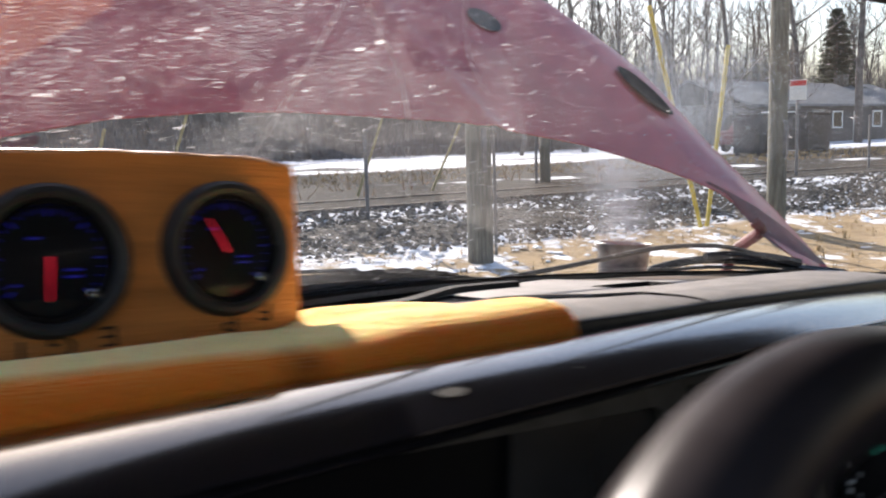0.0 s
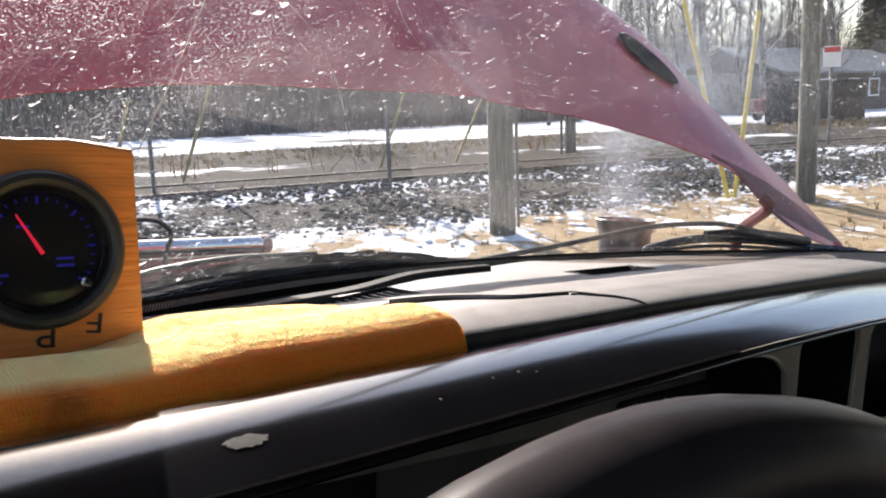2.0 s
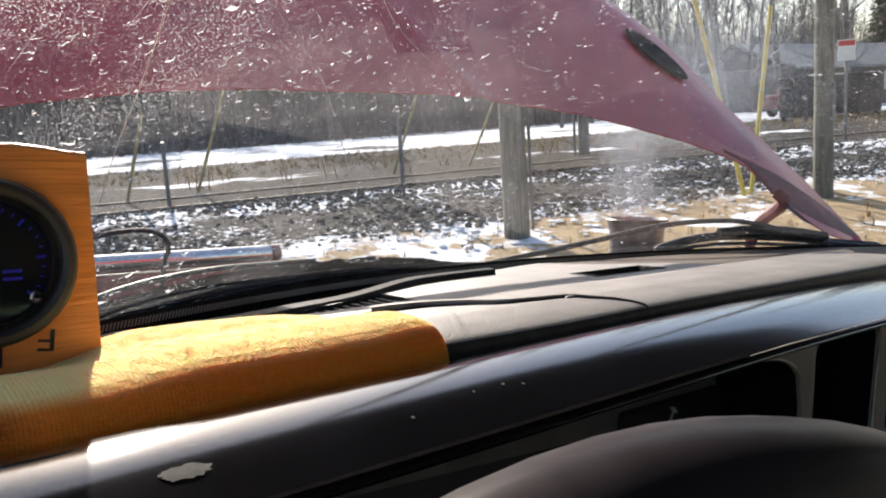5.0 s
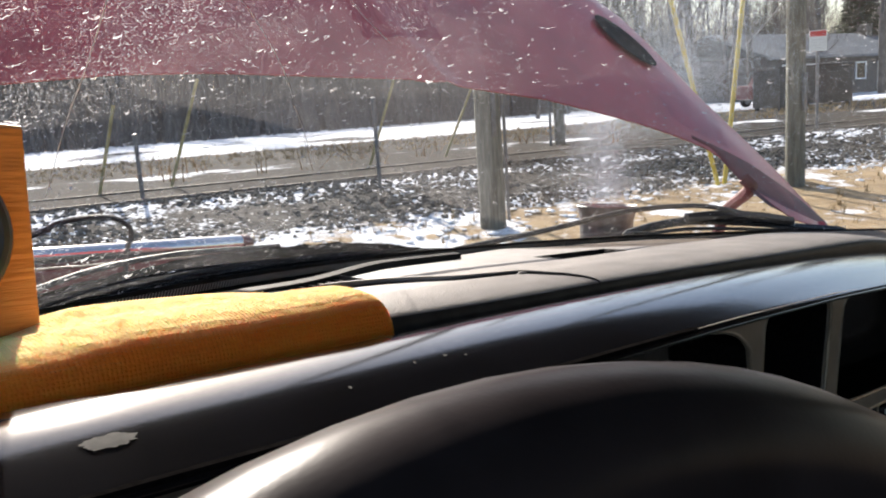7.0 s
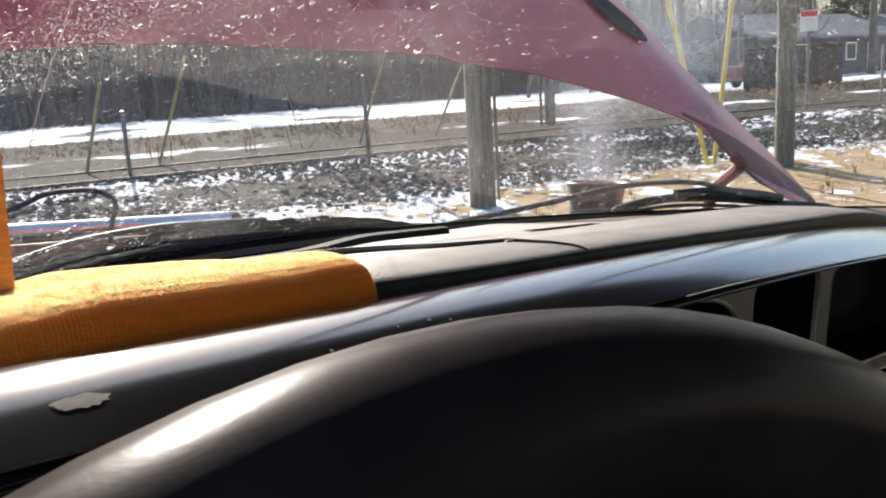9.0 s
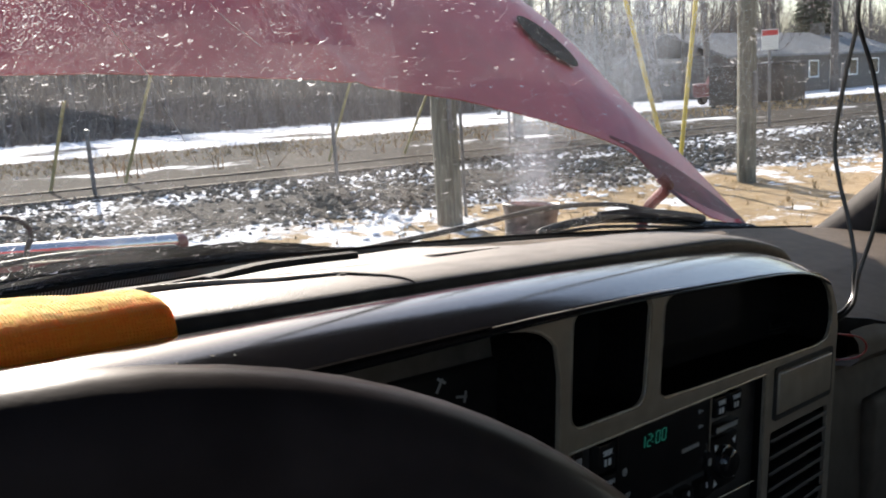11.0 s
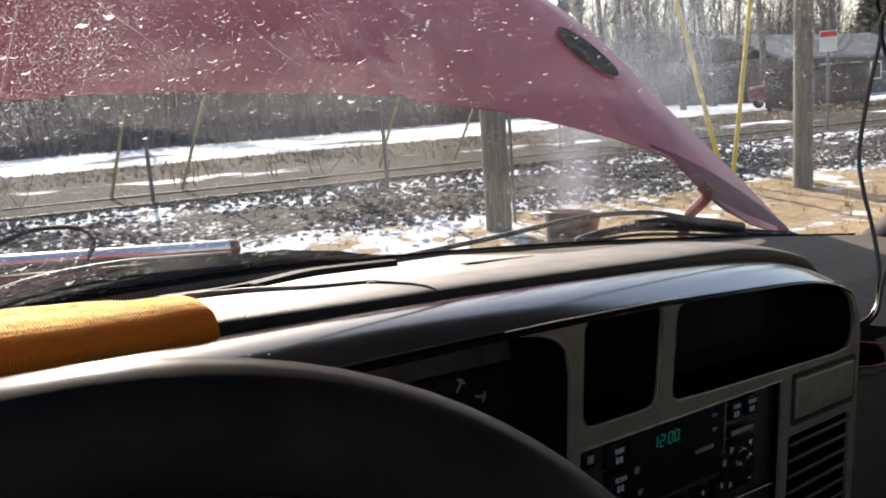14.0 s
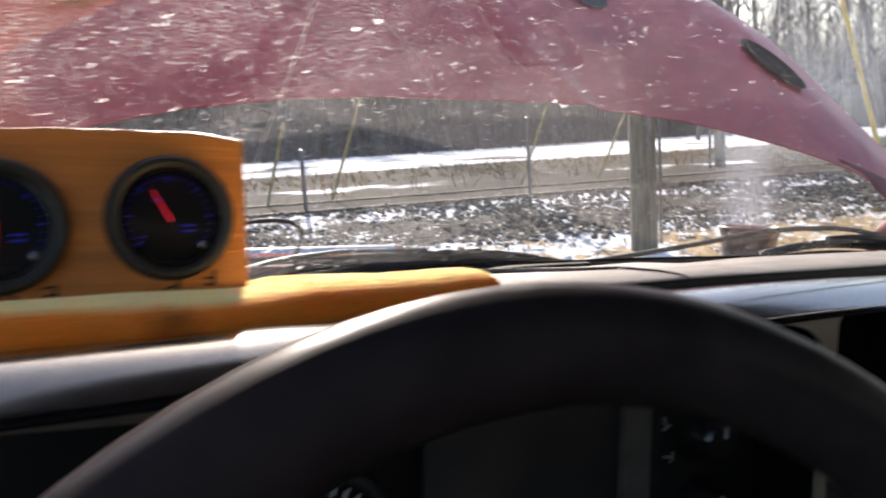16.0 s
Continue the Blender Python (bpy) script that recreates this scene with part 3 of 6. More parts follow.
scatter("ballast", 15000, (-14, 30), (9.3, 12.3), (0.016, 0.052), 0.9, STONE, "dark loose ballast stones on the railway bank", "stones", 3)
scatter("snow_clumps", 11000, (-14, 30), (8.9, 12.2), (0.010, 0.042), 0.40, SNOW, "melting snow caught between the ballast stones", "snow", 4)
scatter("snow_patches", 1500, (-14, 34), (8.2, 9.6), (0.02, 0.075), 0.4, SNOW, "thin patches of melting snow at the foot of the bank", "snow", 5)
scatter("dry_grass", 2600, (-10, 30), (4.5, 9.6), (0.05, 0.13), 1.0, DRYGRASS, "short dead brown grass beside the truck", "grass", 6, "blade")
scatter("verge_grass", 4500, (-20, 50), (18.5, 26.0), (0.06, 0.20), 1.0, DRYGRASS, "tall dead grass on the far verge", "grass", 7, "blade")


scatter("dead_weeds", 16, (-3, 9), (14.2, 17.5), (0.4, 0.9), 1.0, DEADWEED, "tall dead orange-brown weeds beyond the track", "weeds", 8, "blade")


def build_rails():
    for a in (12.35, 13.8):
        bm = bmesh.new()
        for dz0, dz1, hw in ((0.0, 0.005, 0.07), (0.005, 0.022, 0.015), (0.022, 0.042, 0.036)):
            pts = [(x, a + 0.1 * x) for x in range(-60, 121, 10)]
            rows = [[bm.verts.new((x, y + s * hw, ground_height(x, y) - 0.015 + z)) for s, z in ((-1, dz0), (1, dz0), (1, dz1), (-1, dz1))] for x, y in pts]
            for p, q in zip(rows, rows[1:]):
                for i in range(4):
                    bm.faces.new((p[i], p[(i + 1) % 4], q[(i + 1) % 4], q[i]))
        ob = part("rail", bm, RUSTRAIL, None, smooth=False)
        tagged(ob, "rusty steel railway rail along the top of the bank", "rail", "railway rails", "structure")


build_rails()


def pole(name, x, y, r0, r1, h, material, label, category, lean=(0, 0), sides=14, group=""):
    z = ground_height(x, y) - 0.05
    t = thing(name, label, category, Matrix.Translation((x, y, z)), group)
    bm = bmesh.new()
    n = 8
    tube(bm, [(lean[0] * k / n, lean[1] * k / n, h * k / n) for k in range(n + 1)], [r0 + (r1 - r0) * k / n for k in range(n + 1)], sides)
    part("shaft", bm, material, t)
    return t


pole_near = pole("utility_pole", 3.59, 8.93, 0.155, 0.12, 9.5, POLEWOOD, "grey weathered wooden utility pole at the foot of the bank", "pole")
pole_side = pole("utility_pole", 8.29, 9.26, 0.13, 0.105, 9.5, POLEWOOD, "pale weathered wooden utility pole on the brown verge", "pole")
pole_far = pole("utility_pole", 8.3, 16.2, 0.12, 0.10, 8.0, POLEWOOD, "short grey wooden pole beyond the railway", "pole")
for p, bx in ((pole_near, 0.0), (pole_side, 0.0)):
    bm = bmesh.new()
    box(bm, (-0.02, -0.18, 1.1), (0.03, -0.13, 1.6), 0.004)
    part("tag_plate", bm, GALV, p)

POSTS = [(3.92, 9.22, 1.65, 0.022), (-0.27, 12.84, 0.95, 0.03), (3.02, 11.79, 1.35, 0.03), (8.02, 16.08, 1.3, 0.03), (-3.2, 11.4, 1.4, 0.03), (16.0, 14.6, 1.3, 0.03)]
for x, y, h, r in POSTS:
    t = pole("fence_post", x, y, r, r, h, GALV, "thin grey metal post standing in the stony bank", "post", sides=8, group="posts along the railway")
    bm = bmesh.new()
    turned(bm, [(0, h + 0.02), (r * 1.3, h), (r * 1.3, h - 0.03), (r, h - 0.03)], sides=8)
    part("cap", bm, GALV, t)


def guy_guard(x0, y0, z0, x1, y1, z1, label, sleeve=YELLOW, r=0.032):
    d = Vector((x1 - x0, y1 - y0, z1 - z0))
    t = thing("guy_wire_guard", label, "guy wire", Matrix.Translation((x0, y0, z0)), "yellow guy wire guards")
    bm = bmesh.new()
    tube(bm, [d * (k / 6) for k in range(7)], r, 8)
    part("sleeve", bm, sleeve, t)
    bm = bmesh.new()
    tube(bm, [d, d * 3.0], 0.006, 5)
    part("wire", bm, GALV, t)


for g in ((7.60, 9.98, 0.1, 6.45, 9.67, 3.30), (7.68, 10.0, 0.1, 8.13, 10.11, 2.85)):
    guy_guard(*g, "yellow plastic guard on a steel guy wire in brown grass")
for g in ((-0.90, 13.77, 0.62, -0.54, 13.86, 1.95), (0.16, 14.04, 0.62, 0.76, 14.2, 2.3), (3.7, 14.95, 0.62, 4.35, 15.13, 2.2), (5.35, 15.4, 0.62, 6.05, 15.58, 1.9)):
    guy_guard(*g, "yellow guy wire guard beyond the railway track, colour dulled as by haze", HAZEDYELLOW, 0.026)


def wire(name, a, b, sag, label):
    bm = bmesh.new()
    pts = [Vector(a).lerp(Vector(b), k / 24) - Vector((0, 0, sag * 4 * (k / 24) * (1 - k / 24))) for k in range(25)]
    tube(bm, pts, 0.012, 5)
    ob = part(name, bm, WIRE, None)
    tagged(ob, label, "cable")


wire("overhead_cable", (8.38, 9.2, 3.0), (29, 36, 3.3), 0.15, "thin dark cable strung from the pole to the far verge")


def sign():
    t = thing("warning_sign", "white warning sign with a red top band on a post", "sign", Matrix.Translation((13.04, 13.79, ground_height(13.04, 13.79))) @ Matrix.Rotation(radians(-37), 4, "Z"))
    h = 2.62 - ground_height(13.04, 13.79)
    bm = bmesh.new()
    box(bm, (-0.03, 0.0, -0.1), (0.03, 0.04, h), 0.004)
    part("post", bm, GALV, t)
    bm = bmesh.new()
    box(bm, (-0.165, -0.012, h - 0.42), (0.165, 0.0, h), 0.003)
    part("panel", bm, SIGNWHITE, t)
    bm = bmesh.new()
    box(bm, (-0.155, -0.016, h - 0.125), (0.155, -0.012, h - 0.015))
    part("red_band", bm, SIGNRED, t, "plain red band")
    for k in range(4):
        bm = bmesh.new()
        w = (0.13, 0.11, 0.12, 0.07)[k]
        box(bm, (-w, -0.015, h - 0.20 - 0.055 * k), (w, -0.012, h - 0.18 - 0.055 * k))
        part("text_bar", bm, PRINT, t)


sign()


def bin_box(x, y, w, d, h, yaw, label):
    t = thing("dumpster", label, "dumpster", Matrix.Translation((x, y, ground_height(x, y))) @ Matrix.Rotation(radians(yaw), 4, "Z"), "dark dumpsters")
    bm = bmesh.new()
    box(bm, (-w / 2, -d / 2, 0.1), (w / 2, d / 2, h - 0.12), 0.03)
    part("body", bm, BIN, t)
    bm = bmesh.new()
    box(bm, (-w / 2 - 0.04, -d / 2 - 0.04, h - 0.12), (w / 2 + 0.04, d / 2 + 0.04, h), 0.03)
    part("lid", bm, BIN, t)
    for sx in (-1, 1):
        for sy in (-1, 1):
            bm = bmesh.new()
            box(bm, (sx * w * 0.4 - 0.06, sy * d * 0.4 - 0.06, 0), (sx * w * 0.4 + 0.06, sy * d * 0.4 + 0.06, 0.1), 0.01)
            part("foot", bm, TYRE, t)


bin_box(22.75, 25.9, 1.25, 1.2, 1.6, 12, "dark closed dumpster on the far verge")
bin_box(26.1, 26.8, 1.5, 1.3, 1.65, 12, "wide dark closed dumpster on the far verge")


def parked_car():
    x, y = 27.6, 31.2
    t = thing("parked_car", "red parked car with dark windows on the snowy lot", "car", Matrix.Translation((x, y, ground_height(x, y))) @ Matrix.Rotation(radians(14), 4, "Z"))
    bm = bmesh.new()
    box(bm, (-2.1, -0.85, 0.35), (2.1, 0.85, 1.0), 0.15, seg=3)
    body = part("body", bm, REDPAINT, t)
    bm = bmesh.new()
    prof = [(-1.3, 0.98), (-0.8, 1.55), (0.7, 1.58), (1.35, 0.98)]
    a, b = [bm.verts.new((u, -0.72, w)) for u, w in prof], [bm.verts.new((u, 0.72, w)) for u, w in prof]
    for i in range(3):
        bm.faces.new((a[i], a[i + 1], b[i + 1], b[i]))
    bm.faces.new(a)
    bm.faces.new(b[::-1])
    part("cabin", bm, REDPAINT, t, smooth=False)
    for u0, u1 in ((-1.0, -0.1), (0.0, 0.95)):
        bm = bmesh.new()
        box(bm, (u0, -0.735, 1.05), (u1, -0.722, 1.45), 0.005)
        part("window", bm, DARKPANE, t)
    for u in (-1.35, 1.35):
        for s in (-1, 1):
            bm = bmesh.new()
            turned(bm, [(0.0, -0.09), (0.24, -0.09), (0.33, -0.07), (0.33, 0.07), (0.24, 0.09), (0.0, 0.09)], Matrix.Translation((u, s * 0.8, 0.33)) @ Matrix.Rotation(radians(90), 4, "X"), 20)
            wheel_ob = part("wheel", bm, TYRE, t)
            bm = bmesh.new()
            turned(bm, [(0.0, -0.1), (0.2, -0.1), (0.2, 0.1), (0.0, 0.1)], Matrix.Translation((u, s * 0.8, 0.33)) @ Matrix.Rotation(radians(90), 4, "X"), 16)
            part("rim", bm, GALV, wheel_ob)


parked_car()


def house():
    m = Matrix.Translation((47.5, 44.5, ground_height(47.5, 44.5))) @ Matrix.Rotation(radians(14.5), 4, "Z")
    t = thing("house", "long low grey house with a shallow shingle roof", "house", m)
    bm = bmesh.new()
    box(bm, (-12, 0, -0.2), (10, 8, 2.7))
    part("wall", bm, SIDING, t, smooth=False)
    for k in range(9):
        bm = bmesh.new()
        box(bm, (-12.02, -0.03, 0.28 * k + 0.1), (10.02, 0.0, 0.28 * k + 0.36))
        part("siding_board", bm, SIDING, t, smooth=False)
    bm = bmesh.new()
    prof = [(-0.7, 2.55), (4, 4.35), (8.7, 2.55), (8.7, 2.4), (4, 4.2), (-0.7, 2.4)]
    a, b = [bm.verts.new((-12.6, v, w)) for v, w in prof], [bm.verts.new((10.6, v, w)) for v, w in prof]
    for i in range(6):
        bm.faces.new((a[i], a[(i + 1) % 6], b[(i + 1) % 6], b[i]))
    bm.faces.new(a)
    bm.faces.new(b[::-1])
    part("roof", bm, ROOFING, t, smooth=False)
    for u in (-10.5, -8, -4.6, -2.2, 3.2, 6.4):
        bm = bmesh.new()
        plate(bm, [(u, 0.9), (u + 1.3, 0.9), (u + 1.3, 2.1), (u, 2.1)], [[(u + 0.1, 1.0), (u + 1.2, 1.0), (u + 1.2, 2.0), (u + 0.1, 2.0)]], -0.09, -0.03)
        win = part("window", bm, WHITEPAINT, t, smooth=False)
        bm = bmesh.new()
        box(bm, (u + 0.1, -0.06, 1.0), (u + 1.2, -0.05, 2.0))
        part("pane", bm, DARKPANE, win, smooth=False)
    bm = bmesh.new()
    box(bm, (0.6, -0.08, 0), (1.5, -0.03, 2.05), 0.01)
    part("door", bm, WHITEPAINT, t)
    bm = bmesh.new()
    box(bm, (5, 3.2, 3.9), (5.8, 4.0, 5.0), 0.02)
    part("chimney", bm, STONE, t)


house()


def bare_tree(seed, h, spread):
    """A leafless tree: a trunk mesh and a crown of branches."""
    rnd = random.Random(seed)
    t = thing("bare_tree", "leafless grey tree at the edge of the woods", "tree", Matrix(), "leafless trees in the woods")
    trunk, crown = bmesh.new(), bmesh.new()
    pts = [Vector((0, 0, -0.3))]
    d = Vector((rnd.uniform(-0.08, 0.08), rnd.uniform(-0.08, 0.08), 1))
    n = 9
    for k in range(n):
        d = (d + Vector((rnd.uniform(-0.09, 0.09), rnd.uniform(-0.09, 0.09), 0))).normalized()
        pts.append(pts[-1] + d * h / n)
    r0 = h * 0.0135
    tube(trunk, pts, [r0 * (1 - 0.92 * k / n) + 0.012 for k in range(n + 1)], 7)

    def grow(p, d, length, r, level):
        q, prev = [p], p
        steps = 4 if level < 2 else 3
        for _ in range(steps):
            d = (d + Vector((rnd.uniform(-0.25, 0.25), rnd.uniform(-0.25, 0.25), rnd.uniform(-0.05, 0.25)))).normalized()
            prev = prev + d * length / steps
            q.append(prev)
        tube(crown, q, [r * (1 - 0.75 * k / steps) for k in range(steps + 1)], 4 if level < 2 else 3, caps=False)
        if level < 3:
            for _ in range(4 if level < 2 else 3):
                i = rnd.randint(1, steps)
                side = Vector((rnd.uniform(-1, 1), rnd.uniform(-1, 1), rnd.uniform(0.0, 0.9))).normalized()
                grow(q[i], (d * 0.7 + side * 0.8).normalized(), length * rnd.uniform(0.45, 0.7), r * 0.5, level + 1)
    for k in range(3, n + 1):
        for _ in range(2):
            a = rnd.uniform(0, 6.3)
            side = Vector((math.cos(a), math.sin(a), rnd.uniform(0.4, 1.1))).normalized()
            grow(pts[k], side, h * spread * rnd.uniform(0.14, 0.26) * (1.15 - 0.06 * k), r0 * 0.30, 1)
    part("trunk", trunk, BARK, t)
    part("crown", crown, TWIG, t, smooth=False)
    return t


def woods():
    rnd = random.Random(11)
    kinds = [bare_tree(s, h, w) for s, h, w in ((1, 13, 1.0), (2, 16, 0.8), (3, 11, 1.2), (4, 15, 1.0), (5, 9, 1.1))]
    spots = []
    for k in range(250):
        x = rnd.uniform(-34, 92)
        y = rnd.uniform(48, 92) + 0.1 * x
        if 30 < x < 66 and across(x, y) < 52:
            y += 14
        spots.append((x, y))
    for k in range(14):
        spots.append((rnd.uniform(18, 42), rnd.uniform(38, 46)))
    for i, (x, y) in enumerate(spots):
        t = kinds[i % 5]
        m = Matrix.Translation((x, y, ground_height(x, y))) @ Matrix.Rotation(rnd.uniform(0, 6.3), 4, "Z")
        if i < 5:
            t.matrix_world = m
        else:
            c = copy_thing(t, m)
            s = rnd.uniform(0.8, 1.25)
            c.scale = (s, s, s)


woods()


def brush():
    """The tangle of saplings and undergrowth along the woods."""
    rnd = random.Random(21)
    verts, faces = [], []
    for _ in range(26000):
        x = rnd.uniform(-40, 95)
        y = rnd.uniform(46, 80) + 0.1 * x
        if 32 < x < 64 and across(x, y) < 52:
            continue
        z = ground_height(x, y)
        h = rnd.uniform(0.8, 3.6) if rnd.random() < 0.7 else rnd.uniform(3, 9)
        lx, ly, w = rnd.uniform(-0.3, 0.3) * h, rnd.uniform(-0.2, 0.2) * h, rnd.uniform(0.012, 0.05)
        b = len(verts)
        verts += [(x - w, y, z), (x + w, y, z), (x + lx, y + ly, z + h)]
        faces.append((b, b + 1, b + 2))
    me = bpy.data.meshes.new("undergrowth")
    me.from_pydata(verts, [], faces)
    me.materials.append(TWIG)
    tagged(new("undergrowth", me), "dense leafless brown saplings and brush along the woods", "brush", "", "stuff")


brush()


def far_woods():
    """The far depth of the woods: many thin stems, uneven in height."""
    rnd = random.Random(22)
    verts, faces = [], []
    for _ in range(30000):
        x = rnd.uniform(-70, 150)
        y = rnd.uniform(75, 130) + 0.1 * x
        z = ground_height(x, y) - 0.2
        h = rnd.uniform(6, 15) * (0.8 + 0.35 * noise.noise((x * 0.08, y * 0.08, 0)))
        lx, ly, w = rnd.uniform(-0.16, 0.16) * h, rnd.uniform(-0.1, 0.1) * h, rnd.uniform(0.03, 0.10)
        b = len(verts)
        verts += [(x - w, y, z), (x + w, y, z), (x + lx, y + ly, z + h)]
        faces.append((b, b + 1, b + 2))
    me = bpy.data.meshes.new("far_woods")
    me.from_pydata(verts, [], faces)
    me.materials.append(BARK)
    tagged(new("far_woods", me), "dense grey leafless woods in the distance", "woods", "", "stuff")


far_woods()


def evergreen(x, y, h, seed):
    rnd = random.Random(seed)
    t = thing("evergreen_tree", "dark green conical spruce behind the house", "tree", Matrix.Translation((x, y, ground_height(x, y))))
    bm = bmesh.new()
    tube(bm, [(0, 0, -0.2), (0, 0, h * 0.5), (0, 0, h)], [h * 0.018, h * 0.012, 0.02], 8)
    part("trunk", bm, BARK, t)
    verts, faces = [], []
    for _ in range(2600):
        k = rnd.random() ** 0.75
        z = h * (0.08 + 0.9 * k)
        r = h * 0.24 * (1 - k) ** 0.85 * rnd.uniform(0.45, 1.1)
        a = rnd.uniform(0, 6.3)
        s = h * 0.045 * rnd.uniform(0.6, 1.3)
        c = Vector((r * math.cos(a), r * math.sin(a), z - 0.25 * r))
        out, side = Vector((math.cos(a), math.sin(a), -0.25)), Vector((-math.sin(a), math.cos(a), rnd.uniform(-0.3, 0.3)))
        b = len(verts)
        verts += [tuple(c - side * s * 0.5), tuple(c + side * s * 0.5), tuple(c + out * s)]
        faces.append((b, b + 1, b + 2))
    me = bpy.data.meshes.new("crown")
    me.from_pydata(verts, [], faces)
    me.materials.append(NEEDLES)
    ob = new("crown", me)
    ob.parent = t


evergreen(53.0, 51.0, 10.5, 31)
evergreen(57.0, 55.0, 9.0, 32)

# ---- the truck: cab, windscreen, hood ----


def base_line(u):
    return 0.572 - 0.42 * (u - CENTRE) ** 2


def screen(u, w):
    """The windscreen's surface: the depth v at u, w."""
    return base_line(u) - (w - 0.03) * 1.11


def build_windscreen():
    t = thing("windscreen", "dirty curved truck windscreen with scratches and dried drops", "windscreen", TRUCK)
    bm = bmesh.new()

    def place(s, k):
        w = -0.005 + 0.48 * k
        half = 0.80 - 0.14 * (w / 0.47) if s > 0.5 else 0.86
        u = CENTRE + half * (2 * s - 1)
        return (u, screen(u, w), w)
    sheet(bm, 36, 14, place)
    glass = part("glass", bm, WINDSCREEN, t)
    glass.visible_shadow = False
    bm = bmesh.new()
    sheet(bm, 48, 1, lambda s, k: (CENTRE + 0.80 * (2 * s - 1), base_line(CENTRE + 0.80 * (2 * s - 1)) - 0.004 + 0.04 * (1 - k), -0.012 + 0.0445 * k))
    part("seal", bm, RUBBER, t, "black rubber seal along the glass edge")
    bm = bmesh.new()
    n = 460
    for i in range(n):
        u = CENTRE - 0.78 + 1.56 * (i + 0.5) / n
        v = base_line(u) - 0.0065
        hw = 0.0008
        a = [bm.verts.new(p) for p in ((u - hw, v + 0.003, 0.0220), (u + hw, v + 0.003, 0.0220), (u + hw, v - 0.0025, 0.0295), (u - hw, v - 0.0025, 0.0295))]
        bm.faces.new(a)
    part("seal_teeth", bm, TEETH, t, "row of fine pale teeth", smooth=False, kind="stuff")

    def smooth_line2(pts):
        return [(p.x, p.y) for p in smooth_line([(a, b, 0) for a, b in pts], 6)]
    for pts, r in (([(-0.302, 0.33), (-0.303, 0.242), (-0.304, 0.201), (-0.307, 0.167), (-0.306, 0.125)], 0.00025), ([(-0.30, 0.275), (-0.245, 0.255), (-0.205, 0.241), (-0.157, 0.215), (-0.13, 0.195)], 0.00025), ([(-0.125, 0.19), (-0.10, 0.172), (-0.065, 0.144)], 0.0003), ([(-0.20, 0.30), (-0.13, 0.262), (-0.06, 0.24)], 0.0002)):
        bm = bmesh.new()
        tube(bm, [(u, screen(u, w) - 0.001, w) for u, w in smooth_line2(pts)], r, 4)
        part("scratch", bm, CRACK, t)
    return t


build_windscreen()


# low edge of the unseen header, brought down to darken the bar's reflection
def header_low(u):
    return interp(u, (-0.52, -0.39, -0.18, 0.13, 0.40, 0.70, 1.0), (0.250, 0.275, 0.315, 0.362, 0.388, 0.392, 0.330))


def build_cab():
    t = thing("cab_shell", "dark truck cab interior shell around the seats", "truck cab", TRUCK, kind="structure")
    # roof, header and side rails
    bm = bmesh.new()
    box(bm, (-0.62, -1.75, 0.50), (1.10, -0.02, 0.54), 0.015)
    part("roof", bm, FABRIC, t)
    bm = bmesh.new()

    def head(s, k):
        u = -0.52 + 1.50 * s
        low = header_low(u)
        v = screen(u, low) - 0.012
        prof = ((0.0, 0.004), (0.0, 0.0), (-0.03, 0.0), (-0.14, 0.05), (-0.22, 0.13))
        i = min(3, int(k * 4))
        f = k * 4 - i
        dv, dw = (prof[i][j] + f * (prof[i + 1][j] - prof[i][j]) for j in (0, 1))
        return (u, v + dv, low + dw)
    sheet(bm, 30, 8, head)
    part("header_trim", bm, FABRIC, t, "unseen dark cloth-covered windscreen header, hung low to darken reflections")
    bm = bmesh.new()

    def head_top(s, k):
        u = -0.52 + 1.50 * s
        low = header_low(u) + 0.004
        w = low + k * (0.50 - low)
        return (u, screen(u, w) - 0.006, w)
    sheet(bm, 30, 4, head_top)
    part("header_panel", bm, FABRIC, t)
    # pillars
    for side in (1, -1):
        bm = bmesh.new()
        pts = [(0.80, 0.32, -0.03), (0.835, 0.27, 0.03), (0.83, 0.16, 0.14), (0.80, 0.02, 0.28), (0.75, -0.18, 0.48)]
        q = [Vector((CENTRE + side * (a + 0.035), b - 0.03, c)) for a, b, c in pts]
        line = smooth_line(q, 6)
        tube(bm, line, [0.055 - 0.012 * i / len(line) for i in range(len(line))], 12)
        part("windscreen_pillar", bm, PILLAR, t)
    # doors below the side windows, closed rear wall, floor and firewall
    for side in (1, -1):
        u = CENTRE + side * 0.90
        bm = bmesh.new()
        box(bm, (u - 0.03, -1.75, -0.75), (u + 0.03, 0.42, -0.02), 0.01)
        part("door_panel", bm, TRIM, t)
        bm = bmesh.new()
        box(bm, (u - 0.05, -1.75, 0.42), (u + 0.01, -0.05, 0.50), 0.01)
        part("side_rail", bm, TRIM, t)
        bm = bmesh.new()
        box(bm, (u - 0.05, -1.10, -0.02), (u + 0.01, -0.98, 0.44), 0.01)
        part("door_pillar", bm, TRIM, t)
    # unseen wall without a window, added to keep the reflections dark
    bm = bmesh.new()
    plate(bm, [(-0.66, -0.75), (1.14, -0.75), (1.14, 0.54), (-0.66, 0.54)], [], -1.75, -1.80)
    part("rear_wall", bm, FABRIC, t, smooth=False)
    bm = bmesh.new()
    box(bm, (-0.66, -1.8, -0.80), (1.14, 0.5, -0.75))
    part("floor", bm, FABRIC, t, smooth=False)
    bm = bmesh.new()
    sheet(bm, 24, 1, lambda s, k: (CENTRE + 0.9 * (2 * s - 1), base_line(CENTRE + 0.9 * (2 * s - 1)) + 0.0, -0.78 + 0.765 * k))
    part("firewall", bm, BLACK, t)


build_cab()

